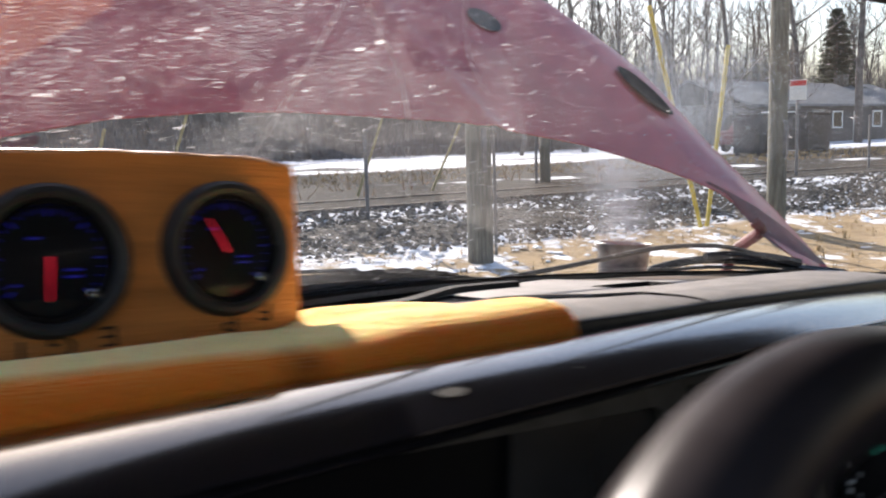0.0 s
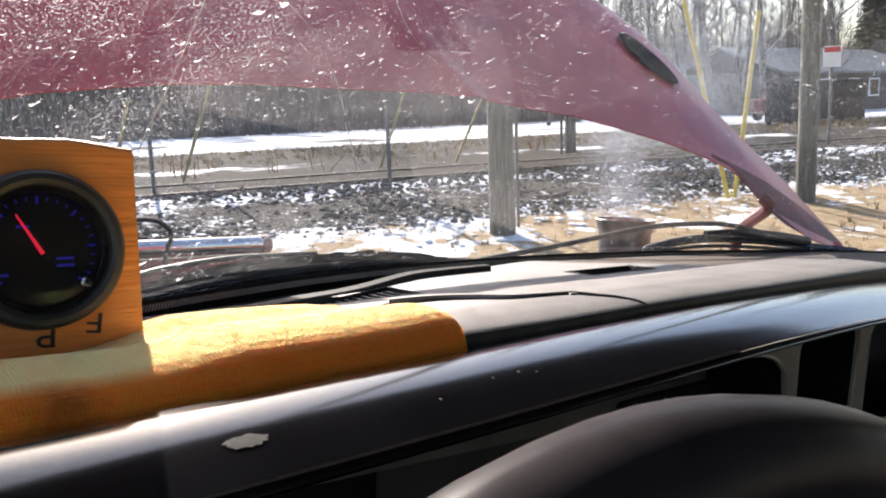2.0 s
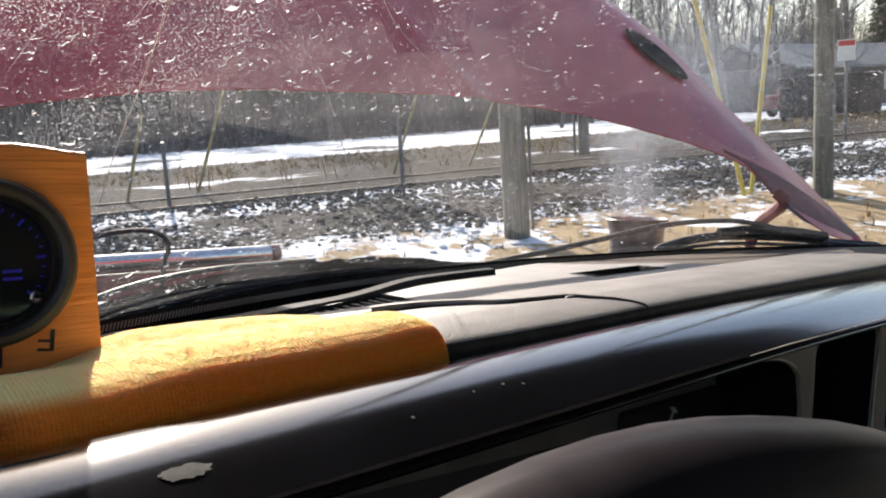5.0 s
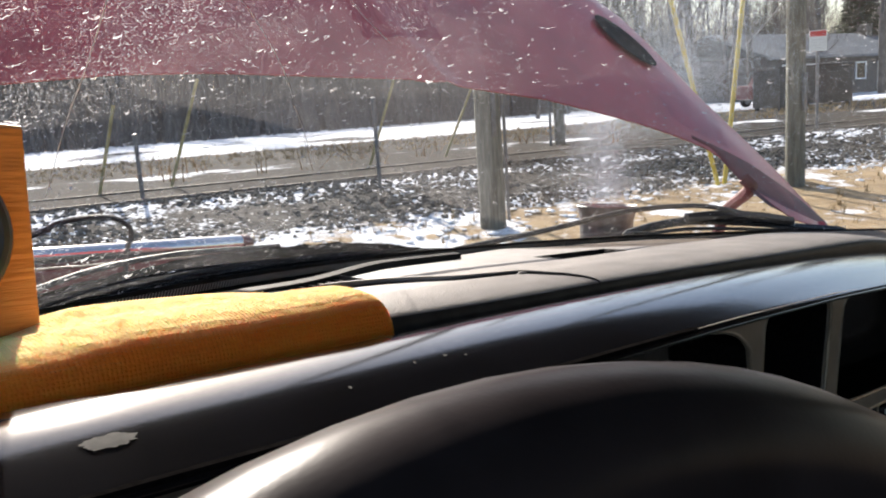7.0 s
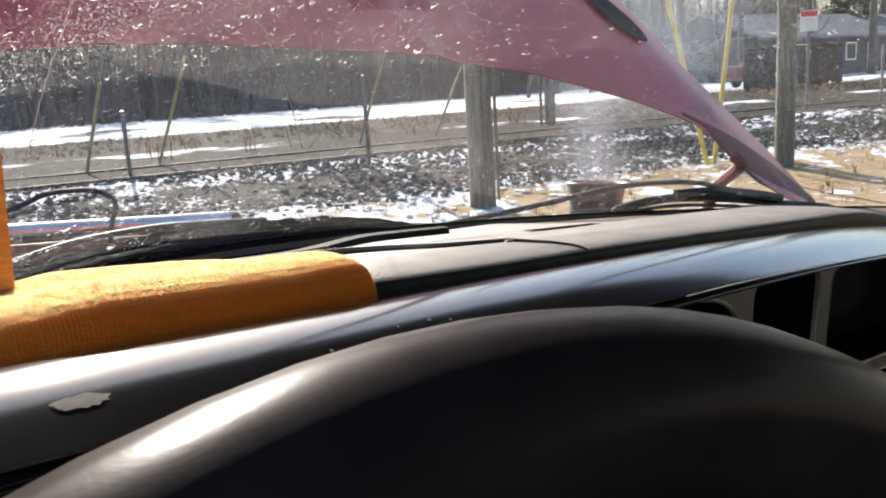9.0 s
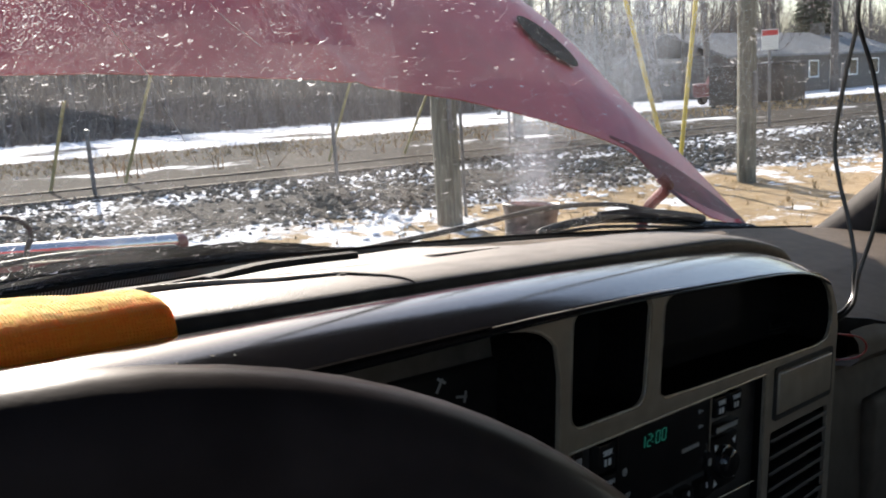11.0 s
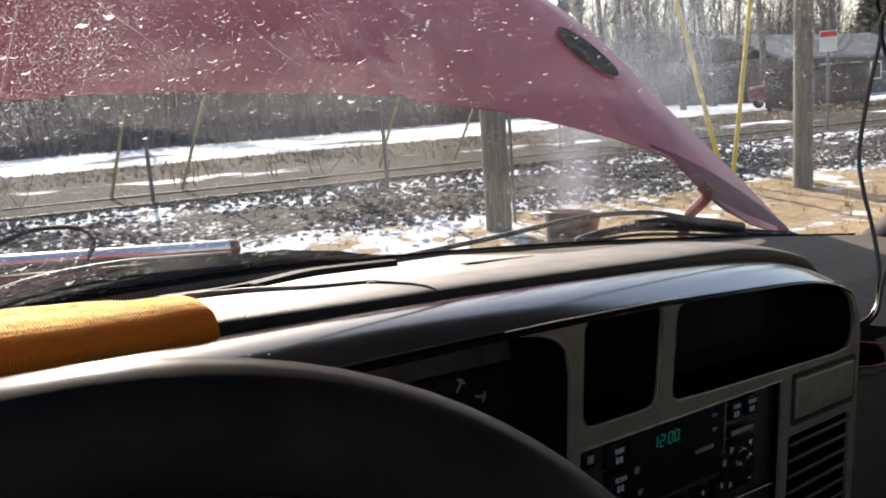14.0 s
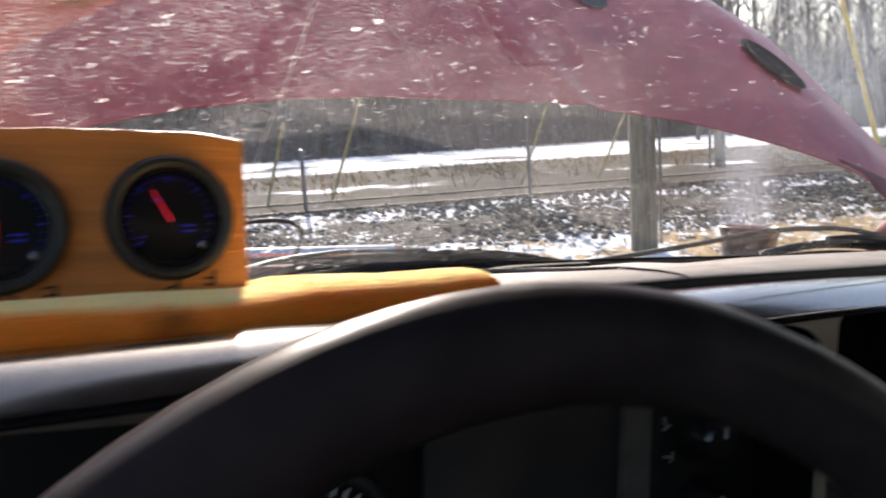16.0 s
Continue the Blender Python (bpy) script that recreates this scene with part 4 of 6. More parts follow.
HOOD_W = (0.0, 0.030, 0.085, 0.135, 0.190, 0.240, 0.290, 0.353, 0.395, 0.452, 0.50, 0.55, 0.60)
HOOD_HALF = (0.90, 0.883, 0.863, 0.842, 0.812, 0.781, 0.752, 0.727, 0.710, 0.674, 0.615, 0.53, 0.47)
HOOD_K = (0, 0.333, 0.45, 0.57, 0.641, 0.70, 0.758, 0.785, 0.793, 0.802, 0.82, 0.86, 1.0)
HOOD_LOW = (0.252, 0.237, 0.224, 0.208, 0.196, 0.183, 0.167, 0.150, 0.118, 0.094, 0.066, 0.040, 0.014)
FAR_K = (0, 0.33, 0.45, 0.60, 0.716, 0.80, 0.86, 1.0)
FAR_LOW = (0.252, 0.240, 0.231, 0.211, 0.186, 0.120, 0.060, 0.014)


def hood_half(a, w):
    return interp(w, HOOD_W, HOOD_HALF) if a > 0 else 0.88


def hood_low(f):
    return interp(f, HOOD_K, HOOD_LOW) if f > 0 else interp(-f, FAR_K, FAR_LOW)


def hood_place(a, w, lift=0.0):
    """The raised hood's outer face: a from the truck's middle, w up."""
    half = hood_half(a, w)
    k = min(1.1, abs(a) / half)
    roll = 0.006 * max(0.0, k - 0.72) ** 2 / 0.04
    flare = 0.022 * max(0.0, k - 0.90) ** 1.7 / 0.10 ** 1.7
    crease = 0.007 * math.exp(-((a - 0.06 + 0.55 * (w - 0.25)) / 0.016) ** 2)
    dome = 0.010 * (1 - k * k)
    out = roll - crease - dome * 0.5 - lift
    side = math.copysign(1.0, a)
    return Vector((CENTRE + a + side * (2.4 * flare + 1.2 * roll), 0.46 + (w - 0.026) * 0.853 + out * 0.76 + 1.35 * flare, w - out * 0.65))


def build_hood():
    t = thing("raised_hood", "raised faded maroon truck hood with worn paint and dark vents", "hood", TRUCK)
    bm = bmesh.new()

    def place(s, k):
        f = 2 * s - 1
        f = math.copysign(abs(f) ** 0.8, f)
        low = hood_low(f)
        w = low + (0.47 + 0.085 * smoothstep(f, 0.05, 0.40) - low) * k
        return hood_place(f * hood_half(f, w), w)
    outer = sheet(bm, 140, 30, place)
    away = Vector((0, 0.76, -0.65)) * 0.002
    inner_skin = sheet(bm, 140, 30, lambda s, k: place(s, k) + away)
    edge = [[(i, 0) for i in range(141)], [(140, j) for j in range(31)], [(i, 30) for i in range(140, -1, -1)], [(0, j) for j in range(30, -1, -1)]]
    for line in edge:
        for (a, c), (d, e) in zip(line, line[1:]):
            bm.faces.new((outer[a][c], outer[d][e], inner_skin[d][e], inner_skin[a][c]))
    panel = part("hood_panel", bm, PAINT, t)
    # inner stiffening frame along the lower edge
    bm = bmesh.new()

    def inner(s, k):
        f = (2 * s - 1) * 0.66
        low = hood_low(f) + 0.035 + 0.07 * k
        p = hood_place(f * hood_half(f, low) * 0.97, low, -0.008)
        bulge = 0.025 * math.sin(math.pi * k)
        return p + Vector((0, bulge, 0))
    sheet(bm, 50, 5, inner)
    part("inner_frame", bm, PAINT, t)
    # the turned-in edge of each leg, its shade painted as dark maroon
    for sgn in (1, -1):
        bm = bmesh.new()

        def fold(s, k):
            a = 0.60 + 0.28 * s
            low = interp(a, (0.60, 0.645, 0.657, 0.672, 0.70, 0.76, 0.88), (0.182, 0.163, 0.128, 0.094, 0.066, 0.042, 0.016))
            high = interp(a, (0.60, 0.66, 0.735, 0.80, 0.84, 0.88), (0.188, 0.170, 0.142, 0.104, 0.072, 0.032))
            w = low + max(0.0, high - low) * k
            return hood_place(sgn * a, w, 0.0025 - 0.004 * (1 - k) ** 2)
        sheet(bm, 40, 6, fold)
        part("turned_edge", bm, FOLD, t, "maroon edge painted dark for its shade")
    # oval vents
    for sgn in (1, -1):
        bm = bmesh.new()
        c, d = Vector((0.607, 0.370)), Vector((0.100, -0.073))
        d.normalize()
        e = Vector((-d.y, d.x))
        n, rings = 28, []
        for r, lift in ((1.0, 0.005), (0.86, 0.006), (0.7, 0.004), (0.35, 0.003)):
            ring = []
            for i in range(n):
                x, y = math.cos(i * math.tau / n), math.sin(i * math.tau / n)
                q = c + d * (0.067 * r * x) + e * (0.034 * r * y)
                ring.append(bm.verts.new(hood_place(sgn * q.x, q.y, lift + 0.0015)))
            rings.append(ring)
        for p, q in zip(rings, rings[1:]):
            for i in range(n):
                bm.faces.new((p[i], p[(i + 1) % n], q[(i + 1) % n], q[i]))
        bm.faces.new(rings[-1])
        part("vent", bm, SOOT, t, "dark oval vent")
        bm = bmesh.new()
        rings = []
        for r in (1.0, 0.6):
            rings.append([bm.verts.new(hood_place(sgn * (0.205 + 0.04 * r * math.cos(i * math.tau / 20)), 0.455 + 0.022 * r * math.sin(i * math.tau / 20), 0.003)) for i in range(20)])
        for i in range(20):
            bm.faces.new((rings[0][i], rings[0][(i + 1) % 20], rings[1][(i + 1) % 20], rings[1][i]))
        bm.faces.new(rings[1])
        part("vent", bm, BLACK, t, "small dark vent")
        # flat hinge arm from the hood's leg out to the fender
        bm = bmesh.new()
        line = smooth_line([hood_place(sgn * 0.672, 0.112, 0.004), hood_place(sgn * 0.69, 0.098, -0.006), Vector((CENTRE + sgn * 0.782, 0.62, 0.050)), Vector((CENTRE + sgn * 0.80, 0.65, 0.0))], 5)
        tube(bm, line, 0.0115, 8)
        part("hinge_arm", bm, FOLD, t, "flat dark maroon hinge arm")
        bm = bmesh.new()
        q = [hood_place(sgn * 0.85, 0.03, -0.008), Vector((CENTRE + sgn * 0.86, 0.44, -0.04)), Vector((CENTRE + sgn * 0.84, 0.50, -0.10))]
        tube(bm, q, 0.016, 6)
        part("hinge_foot", bm, PAINT, t)


build_hood()


def build_nose():
    t = thing("engine_bay", "open engine bay with a dark cowl and red inner fenders", "engine bay", TRUCK, kind="structure")
    bm = bmesh.new()
    n = 40

    def cowl(s, k):
        u = CENTRE + 0.86 * (2 * s - 1)
        prof = ((0.004, -0.004), (0.03, 0.010), (0.07, 0.004), (0.12, -0.03), (0.14, -0.10))
        i = min(3, int(k * 4))
        f = k * 4 - i
        dv, dw = (prof[i][j] + f * (prof[i + 1][j] - prof[i][j]) for j in (0, 1))
        return (u, base_line(u) + dv, dw)
    sheet(bm, n, 12, cowl)
    part("cowl_panel", bm, WETRUBBER, t, "wet black plastic cowl panel")
    for side in (1, -1):
        bm = bmesh.new()
        box(bm, (CENTRE + side * 0.86 - 0.14, 0.55, -0.55), (CENTRE + side * 0.86 + 0.10, 1.95, -0.18), 0.05, seg=3)
        part("fender", bm, PAINT, t)
    bm = bmesh.new()
    box(bm, (-0.5, 0.75, -0.62), (0.98, 1.9, -0.42), 0.03)
    part("engine_tray", bm, SOOT, t)
    # radiator support: bright top tube over a red rail
    bm = bmesh.new()
    tube(bm, [(-0.40, 1.79, -0.083), (0.56, 1.79, -0.083), (0.575, 1.79, -0.083)], [0.024, 0.024, 0.020], 14)
    part("top_tube", bm, CHROME, t, "bright polished tube")
    bm = bmesh.new()
    turned(bm, [(0.0, 0.012), (0.018, 0.01), (0.026, 0.0), (0.026, -0.02), (0.0, -0.02)], Matrix.Translation((0.585, 1.79, -0.085)) @ Matrix.Rotation(radians(90), 4, "Y"), 16)
    part("tube_cap", bm, REDPAINT, t, "red end cap")
    bm = bmesh.new()
    box(bm, (-0.40, 1.765, -0.17), (0.57, 1.82, -0.108), 0.012)
    part("support_rail", bm, REDPAINT, t, "red radiator support")
    bm = bmesh.new()
    box(bm, (-0.40, 1.70, -0.55), (0.9, 1.78, -0.18), 0.01)
    part("radiator", bm, BLACK, t)
    bm = bmesh.new()
    tube(bm, smooth_line([(-0.36, 0.74, 0.02), (-0.22, 0.75, 0.061), (-0.183, 0.75, 0.076), (-0.15, 0.75, 0.080), (-0.124, 0.75, 0.078), (-0.108, 0.75, 0.068), (-0.105, 0.75, 0.053), (-0.113, 0.75, 0.015), (-0.12, 0.75, -0.2)], 5), 0.0032, 8)
    part("hose", bm, RUBBER, t)


build_nose()


def build_stack():
    t = thing("exhaust_stack", "short dull steel exhaust pipe open at the top", "exhaust pipe", TRUCK @ Matrix.Translation((0.845, 0.78, 0)))
    bm = bmesh.new()
    turned(bm, [(0.050, -0.55), (0.050, -0.06), (0.053, 0.03), (0.058, 0.050), (0.060, 0.055), (0.0585, 0.057), (0.055, 0.053), (0.050, 0.02), (0.047, -0.3)], sides=36)
    pipe = part("pipe", bm, STEEL, t)
    bm = bmesh.new()
    turned(bm, [(0.0465, 0.0), (0.0465, -0.45)], sides=30)
    part("lining", bm, SOOT, pipe, "black soot inside the pipe")
    bm = bmesh.new()
    turned(bm, [(0.052, -0.10), (0.056, -0.10), (0.056, -0.085), (0.052, -0.085)], sides=30, close=True)
    part("clamp", bm, STEEL, t)


build_stack()


def build_smoke():
    """Thin blue-grey smoke over the exhaust pipe: a drift of fine specks, denser in wisps."""
    rng = np.random.default_rng(17)
    count = 1300000
    h = rng.random(count) ** 0.85
    r = 0.035 + 0.25 * h
    p = np.stack([0.845 + 1.15 * h ** 1.25, 0.80 + 0.55 * h, 0.045 + 0.52 * h], axis=1) + rng.normal(0, 1, (count, 3)) * (r * 0.7)[:, None]
    wisp = np.zeros(count)
    for k, scale in enumerate((11.0, 19.0, 34.0, 61.0)):
        a = p * scale + rng.uniform(0, 6, 3)
        wisp += (np.sin(a[:, 0] + 1.7 * np.sin(a[:, 2])) + np.sin(a[:, 2] + 1.3 * np.sin(a[:, 1])) + np.sin(a[:, 1] + 1.5 * np.sin(a[:, 0]))) / (k + 2.0)
    p = p[wisp > rng.normal(0.55, 0.7, count)]
    p = p[p[:, 2] > 0.03][:330000]
    corner = p[:, None, :] + rng.normal(0, 1, (len(p), 3, 3)) * (0.00035 * p[:, 0])[:, None, None]
    verts = corner.reshape(-1, 3).tolist()
    faces = np.arange(3 * len(p)).reshape(-1, 3).tolist()
    me = bpy.data.meshes.new("exhaust_smoke")
    me.from_pydata(verts, [], faces)
    me.materials.append(SMOKE)
    ob = new("exhaust_smoke", me)
    ob.matrix_world = TRUCK
    tagged(ob, "thin blue-grey exhaust smoke drifting from the open pipe", "smoke", "", "stuff")


build_smoke()


def off_screen(u, w, o):
    return Vector((u, screen(u, w) + o, w))


def build_wipers():
    t = thing("wiper", "black wiper arm and blade resting on the wet cowl", "wiper", TRUCK, "windscreen wipers")
    bm = bmesh.new()
    tube(bm, smooth_line([off_screen(u, w, 0.035) for u, w in ((0.27, 0.020), (0.40, 0.038), (0.46, 0.049), (0.565, 0.071), (0.67, 0.076), (0.745, 0.067), (0.80, 0.055))], 6), 0.0042, 6)
    part("arm", bm, BLACK, t)
    bm = bmesh.new()
    line = smooth_line([off_screen(u, w, 0.03) for u, w in ((0.59, 0.029), (0.632, 0.043), (0.69, 0.050), (0.80, 0.045), (0.90, 0.034), (0.98, 0.027))], 6)
    tube(bm, line, [0.004] + [0.0075] * (len(line) - 2) + [0.004], 6)
    part("blade", bm, WETRUBBER, t)
    bm = bmesh.new()
    tube(bm, smooth_line([off_screen(u, w, 0.03) for u, w in ((0.585, 0.022), (0.70, 0.036), (0.85, 0.030), (1.0, 0.018))], 6), 0.003, 5)
    part("rubber_strip", bm, RUBBER, t)
    bm = bmesh.new()
    line = smooth_line([off_screen(u, w, 0.03) for u, w in ((0.675, 0.056), (0.73, 0.060), (0.80, 0.056), (0.87, 0.046))], 5)
    tube(bm, line, 0.008, 6)
    part("pivot_cover", bm, BLACK, t)

    t = thing("wiper", "wide black wiper with a wet ragged cover beside the windscreen foot", "wiper", TRUCK, "windscreen wipers")
    bm = bmesh.new()
    top = ((-0.34, 0.030), (-0.25, 0.045), (-0.209, 0.049), (-0.128, 0.056), (-0.035, 0.055), (0.06, 0.053), (0.153, 0.043), (0.22, 0.031), (0.29, 0.020))

    def cover(s, k):
        u = -0.34 + 0.63 * s
        hi = interp(u, [a for a, _ in top], [b for _, b in top]) + 0.0022 * noise.noise((u * 55, 0, 0))
        lo = 0.012
        w = lo + (hi - lo) * k
        return off_screen(u, w, 0.028 + 0.022 * math.sin(math.pi * k) + 0.003 * noise.noise((u * 40, k * 3, 1)))
    sheet(bm, 90, 8, cover)
    part("blade_cover", bm, WETRUBBER, t, "wet black ragged cover")
    bm = bmesh.new()
    tube(bm, smooth_line([off_screen(u, w, 0.03) for u, w in ((-0.34, 0.030), (-0.22, 0.033), (-0.05, 0.036), (0.10, 0.033), (0.22, 0.027), (0.30, 0.021))], 6), 0.004, 6)
    part("arm", bm, BLACK, t)
    bm = bmesh.new()
    tube(bm, smooth_line([off_screen(u, w, 0.034) for u, w in ((-0.30, 0.040), (-0.234, 0.055), (-0.159, 0.060), (-0.09, 0.058), (-0.02, 0.055))], 6), 0.0026, 6)
    part("washer_tube", bm, RUBBER, t)


build_wipers()

# ---- the dashboard ----
PAD_V = (-0.2, 0.0262, 0.0263, 0.0266, 0.0274, 0.0290, 0.0330, 0.042, 0.0585, 0.15, 0.30, 0.434, 0.60)
PAD_W = (0.0790, 0.0800, 0.0845, 0.0868, 0.0882, 0.0892, 0.0903, 0.0917, 0.0925, 0.081, 0.053, 0.034, 0.024)
# towards the middle the pad falls off behind its crest to a lower shelf
SHELF_V = (-0.2, 0.0262, 0.0263, 0.0266, 0.0274, 0.0290, 0.0330, 0.042, 0.0585, 0.10, 0.15, 0.20, 0.25, 0.33, 0.45, 0.60)
SHELF_W = (0.0790, 0.0800, 0.0845, 0.0868, 0.0882, 0.0892, 0.0903, 0.0917, 0.0925, 0.0905, 0.079, 0.0665, 0.0585, 0.051, 0.0375, 0.024)
# vents: front edge u from, to, v; back edge u from, to, v
GRILLES = ((0.122, 0.222, 0.272, 0.142, 0.250, 0.326), (0.575, 0.680, 0.300, 0.618, 0.710, 0.345))
BAR_PATH = [(-0.74, 0.070), (-0.62, 0.0765), (-0.50, 0.0805), (-0.40, 0.0822), (-0.30, 0.0838), (-0.20, 0.0860), (-0.10, 0.0870), (0.0, 0.0864), (0.10, 0.0847), (0.182, 0.0812), (0.229, 0.0752), (0.262, 0.066), (0.285, 0.050), (0.297, 0.028), (0.302, 0.0), (0.303, -0.06), (0.303, -0.15)]
PAD_GAP_U = (-0.8, -0.4, -0.21, -0.137, -0.014, 0.094, 0.18, 0.30, 0.42)
PAD_GAP = (0.20, 0.20, 0.19, 0.165, 0.125, 0.105, 0.08, 0.04, 0.014)


STRIP = ((-0.40, 0.150), (-0.30, 0.225), (-0.21, 0.290), (-0.137, 0.340), (-0.014, 0.400), (0.06, 0.425), (0.135, 0.434))


def pad_back(u):
    """Where the pad ends towards the glass; a trough with a vent is let into it at the driver's side."""
    if -0.256 < u < -0.1445:
        return 0.204 + (u + 0.147) * 0.353
    if u < 0.135:
        return interp(u, [q[0] for q in STRIP], [q[1] for q in STRIP]) + 0.002
    return base_line(u) - interp(u, PAD_GAP_U, PAD_GAP)


def in_grille(u, v):
    for a, b, c, d, e, f in GRILLES:
        k = (v - c) / (f - c)
        if 0 < k < 1 and a + (d - a) * k < u < b + (e - b) * k:
            return True
    return False


def pad_w(u, v):
    k = smoothstep(u, -0.10, 0.02)
    w = interp(v, PAD_V, PAD_W) * (1 - k) + interp(v, SHELF_V, SHELF_W) * k
    w -= 0.012 * smoothstep(-u, 0.275, 0.33) * (1 - smoothstep(v, 0.16, 0.19))
    w += 0.0012 * smoothstep(u, -0.22, -0.10) * (1 - smoothstep(v, 0.03, 0.055))
    far = smoothstep(u, 0.29, 0.42)
    low = interp(v, (-0.1, 0.0, 0.1, 0.2, 0.3, 0.4, 0.6), (-0.06, -0.005, 0.018, 0.026, 0.03, 0.03, 0.022))
    shrink = 0.9 * max(0.0, u - 0.16) ** 2 * (1 - smoothstep(v, 0.02, 0.25))
    return (w - shrink) * (1 - far) + min(low, w) * far


def build_dash():
    t = thing("dashboard", "cracked grey truck dashboard with a black front bar", "dashboard", TRUCK)
    us = sorted({round(-0.70 + 0.01 * i, 4) for i in range(185)} | {-0.2565, -0.2555, -0.145, -0.144})
    vs = [0.012, 0.0121, 0.0124, 0.0128, 0.0134, 0.0142, 0.0152, 0.0165, 0.018, 0.021, 0.0245, 0.028] + [round(0.033 + 0.006 * i, 4) for i in range(97)]
    bm, side_bm = bmesh.new(), bmesh.new()
    grid, side_grid = {}, {}
    for i, u in enumerate(us):
        for j, v in enumerate(vs):
            front = 0.0262 - 0.0442 * smoothstep(u, 0.36, 0.5)
            back = pad_back(u)
            x = front + (v - 0.012) * (0.25 - front) / 0.238 if v < 0.25 else v
            x = min(x, back)
            grid[i, j] = bm.verts.new((u, x, pad_w(u, x)))
            if u > 0.29:
                side_grid[i, j] = side_bm.verts.new((u, x, pad_w(u, x)))
    for i in range(len(us) - 1):
        for j in range(len(vs) - 1):
            cu, cv = (us[i] + us[i + 1]) / 2, (vs[j] + vs[j + 1]) / 2
            if in_grille(cu, cv):
                continue
            if j < 4:
                continue
            beyond = cu > 0.305
            g = side_grid if beyond else grid
            q = [g[i, j], g[i + 1, j], g[i + 1, j + 1], g[i, j + 1]]
            if (q[0].co - q[3].co).length > 1e-5 or (q[1].co - q[2].co).length > 1e-5:
                (side_bm if beyond else bm).faces.new(q)
    nose = [[grid[i, j].co.copy() for j in range(4, -1, -1)] for i in range(len(us))]
    for b in (bm, side_bm):
        bmesh.ops.delete(b, geom=[v for v in b.verts if not v.link_faces], context="VERTS")
    bmesh.ops.remove_doubles(bm, verts=bm.verts, dist=1e-5)
    part("passenger_top", side_bm, SIDETRIM, t, "brown grained plastic slope before the passenger seat")
    part("top_pad", bm, PAD, t, "sun-worn grey grained plastic pad")
    # the pad's rounded front, coloured black to stand in for its shade
    bm = bmesh.new()
    rows = [[bm.verts.new(q) for q in line] + [bm.verts.new(line[-1] + Vector((0, dv, dw))) for dv, dw in ((0.0010, -0.006), (0.003, -0.020))] for line in nose]
    for p, q in zip(rows, rows[1:]):
        for i in range(len(p) - 1):
            bm.faces.new((p[i], p[i + 1], q[i + 1], q[i]))
    part("pad_lip", bm, BLACK, t, "rounded front edge of the pad, painted black for its shade")
    bm = bmesh.new()
    sheet(bm, 30, 2, lambda s, k: (CENTRE + 0.86 * (2 * s - 1), 0.06 + (base_line(CENTRE + 0.86 * (2 * s - 1)) - 0.06) * k, 0.002 + 0.012 * k))
    part("duct_floor", bm, BLACK, t)
    # vents let into the pad
    def vent_well(front, back, drop, slats, rim, label, sunk=0.0015):
        """A slatted vent between a front and a back edge, each a pair of (u, v, w)."""
        (a, b), (d, e) = [[Vector(q) for q in line] for line in (front, back)]
        down = Vector((0, 0, -drop))
        bm = bmesh.new()
        loop = [a, b, e, d]
        mid = (a + b + d + e) / 4
        out = [bm.verts.new(q + (q - mid).normalized() * rim + Vector((0, 0, 0.0006))) for q in loop]
        top = [bm.verts.new(q + Vector((0, 0, 0.0008))) for q in loop]
        bot = [bm.verts.new(q + down) for q in loop]
        for i in range(4):
            k = (i + 1) % 4
            bm.faces.new((out[i], out[k], top[k], top[i]))
            bm.faces.new((top[i], top[k], bot[k], bot[i]))
        bm.faces.new(bot)
        vent = part("defroster_vent", bm, RECESS, t, label, smooth=False)
        for i in range(slats):
            f = (i + 0.5) / slats
            p, q = a.lerp(b, f), d.lerp(e, f)
            side = (b - a).normalized() * 0.0011
            low = Vector((0.003, 0, -0.008))
            bm = bmesh.new()
            r = [bm.verts.new(x + Vector((0, 0, -sunk))) for x in (p - side, p + side, q + side, q - side)]
            s = [bm.verts.new(x.co + low) for x in r]
            bm.faces.new(r)
            for i2 in range(4):
                k = (i2 + 1) % 4
                bm.faces.new((r[i2], r[k], s[k], s[i2]))
            part("slat", bm, SLAT, vent, smooth=False)
    for a, b, c, d, e, f in GRILLES:
        vent_well([(a, c, pad_w(a, c)), (b, c, pad_w(b, c))], [(d, f, pad_w(d, f)), (e, f, pad_w(e, f))], 0.024, 15, 0.003, "dark defroster vent", 0.010)
    vent_well([(-0.262, 0.166, 0.0695), (-0.146, 0.206, 0.0690)], [(-0.262, 0.204, 0.0685), (-0.138, 0.258, 0.0660)], 0.014, 13, 0.004, "dark defroster vent under a cracked edge")
    # the trough's walls
    bm = bmesh.new()
    for q in (((-0.2565, 0.166), (-0.1445, 0.2055)), ((-0.1445, 0.2055), (-0.1440, 0.300)), ((-0.2565, 0.166), (-0.2565, 0.290))):
        x = [bm.verts.new((u, v, w)) for u, v, w in ((*q[0], pad_w(*q[0])), (*q[1], pad_w(*q[1])), (*q[1], 0.040), (*q[0], 0.040))]
        bm.faces.new(x)
    part("trough_wall", bm, PAD, t, smooth=False)
    # the crack, opening towards the vent, with its curled edge
    crack = [(-0.250, 0.104), (-0.234, 0.108), (-0.215, 0.104), (-0.203, 0.088), (-0.196, 0.070), (-0.180, 0.064), (-0.161, 0.059), (-0.148, 0.044), (-0.140, 0.033), (-0.138, 0.0275)]
    line = smooth_line([(u, v, 0) for u, v in crack], 6)
    bm = bmesh.new()
    tube(bm, [(p.x, p.y, pad_w(p.x, p.y) + 0.0002) for p in line], [0.0004 + 0.0008 * min(1.0, i / 10) - 0.0007 * i / len(line) for i in range(len(line))], 5)
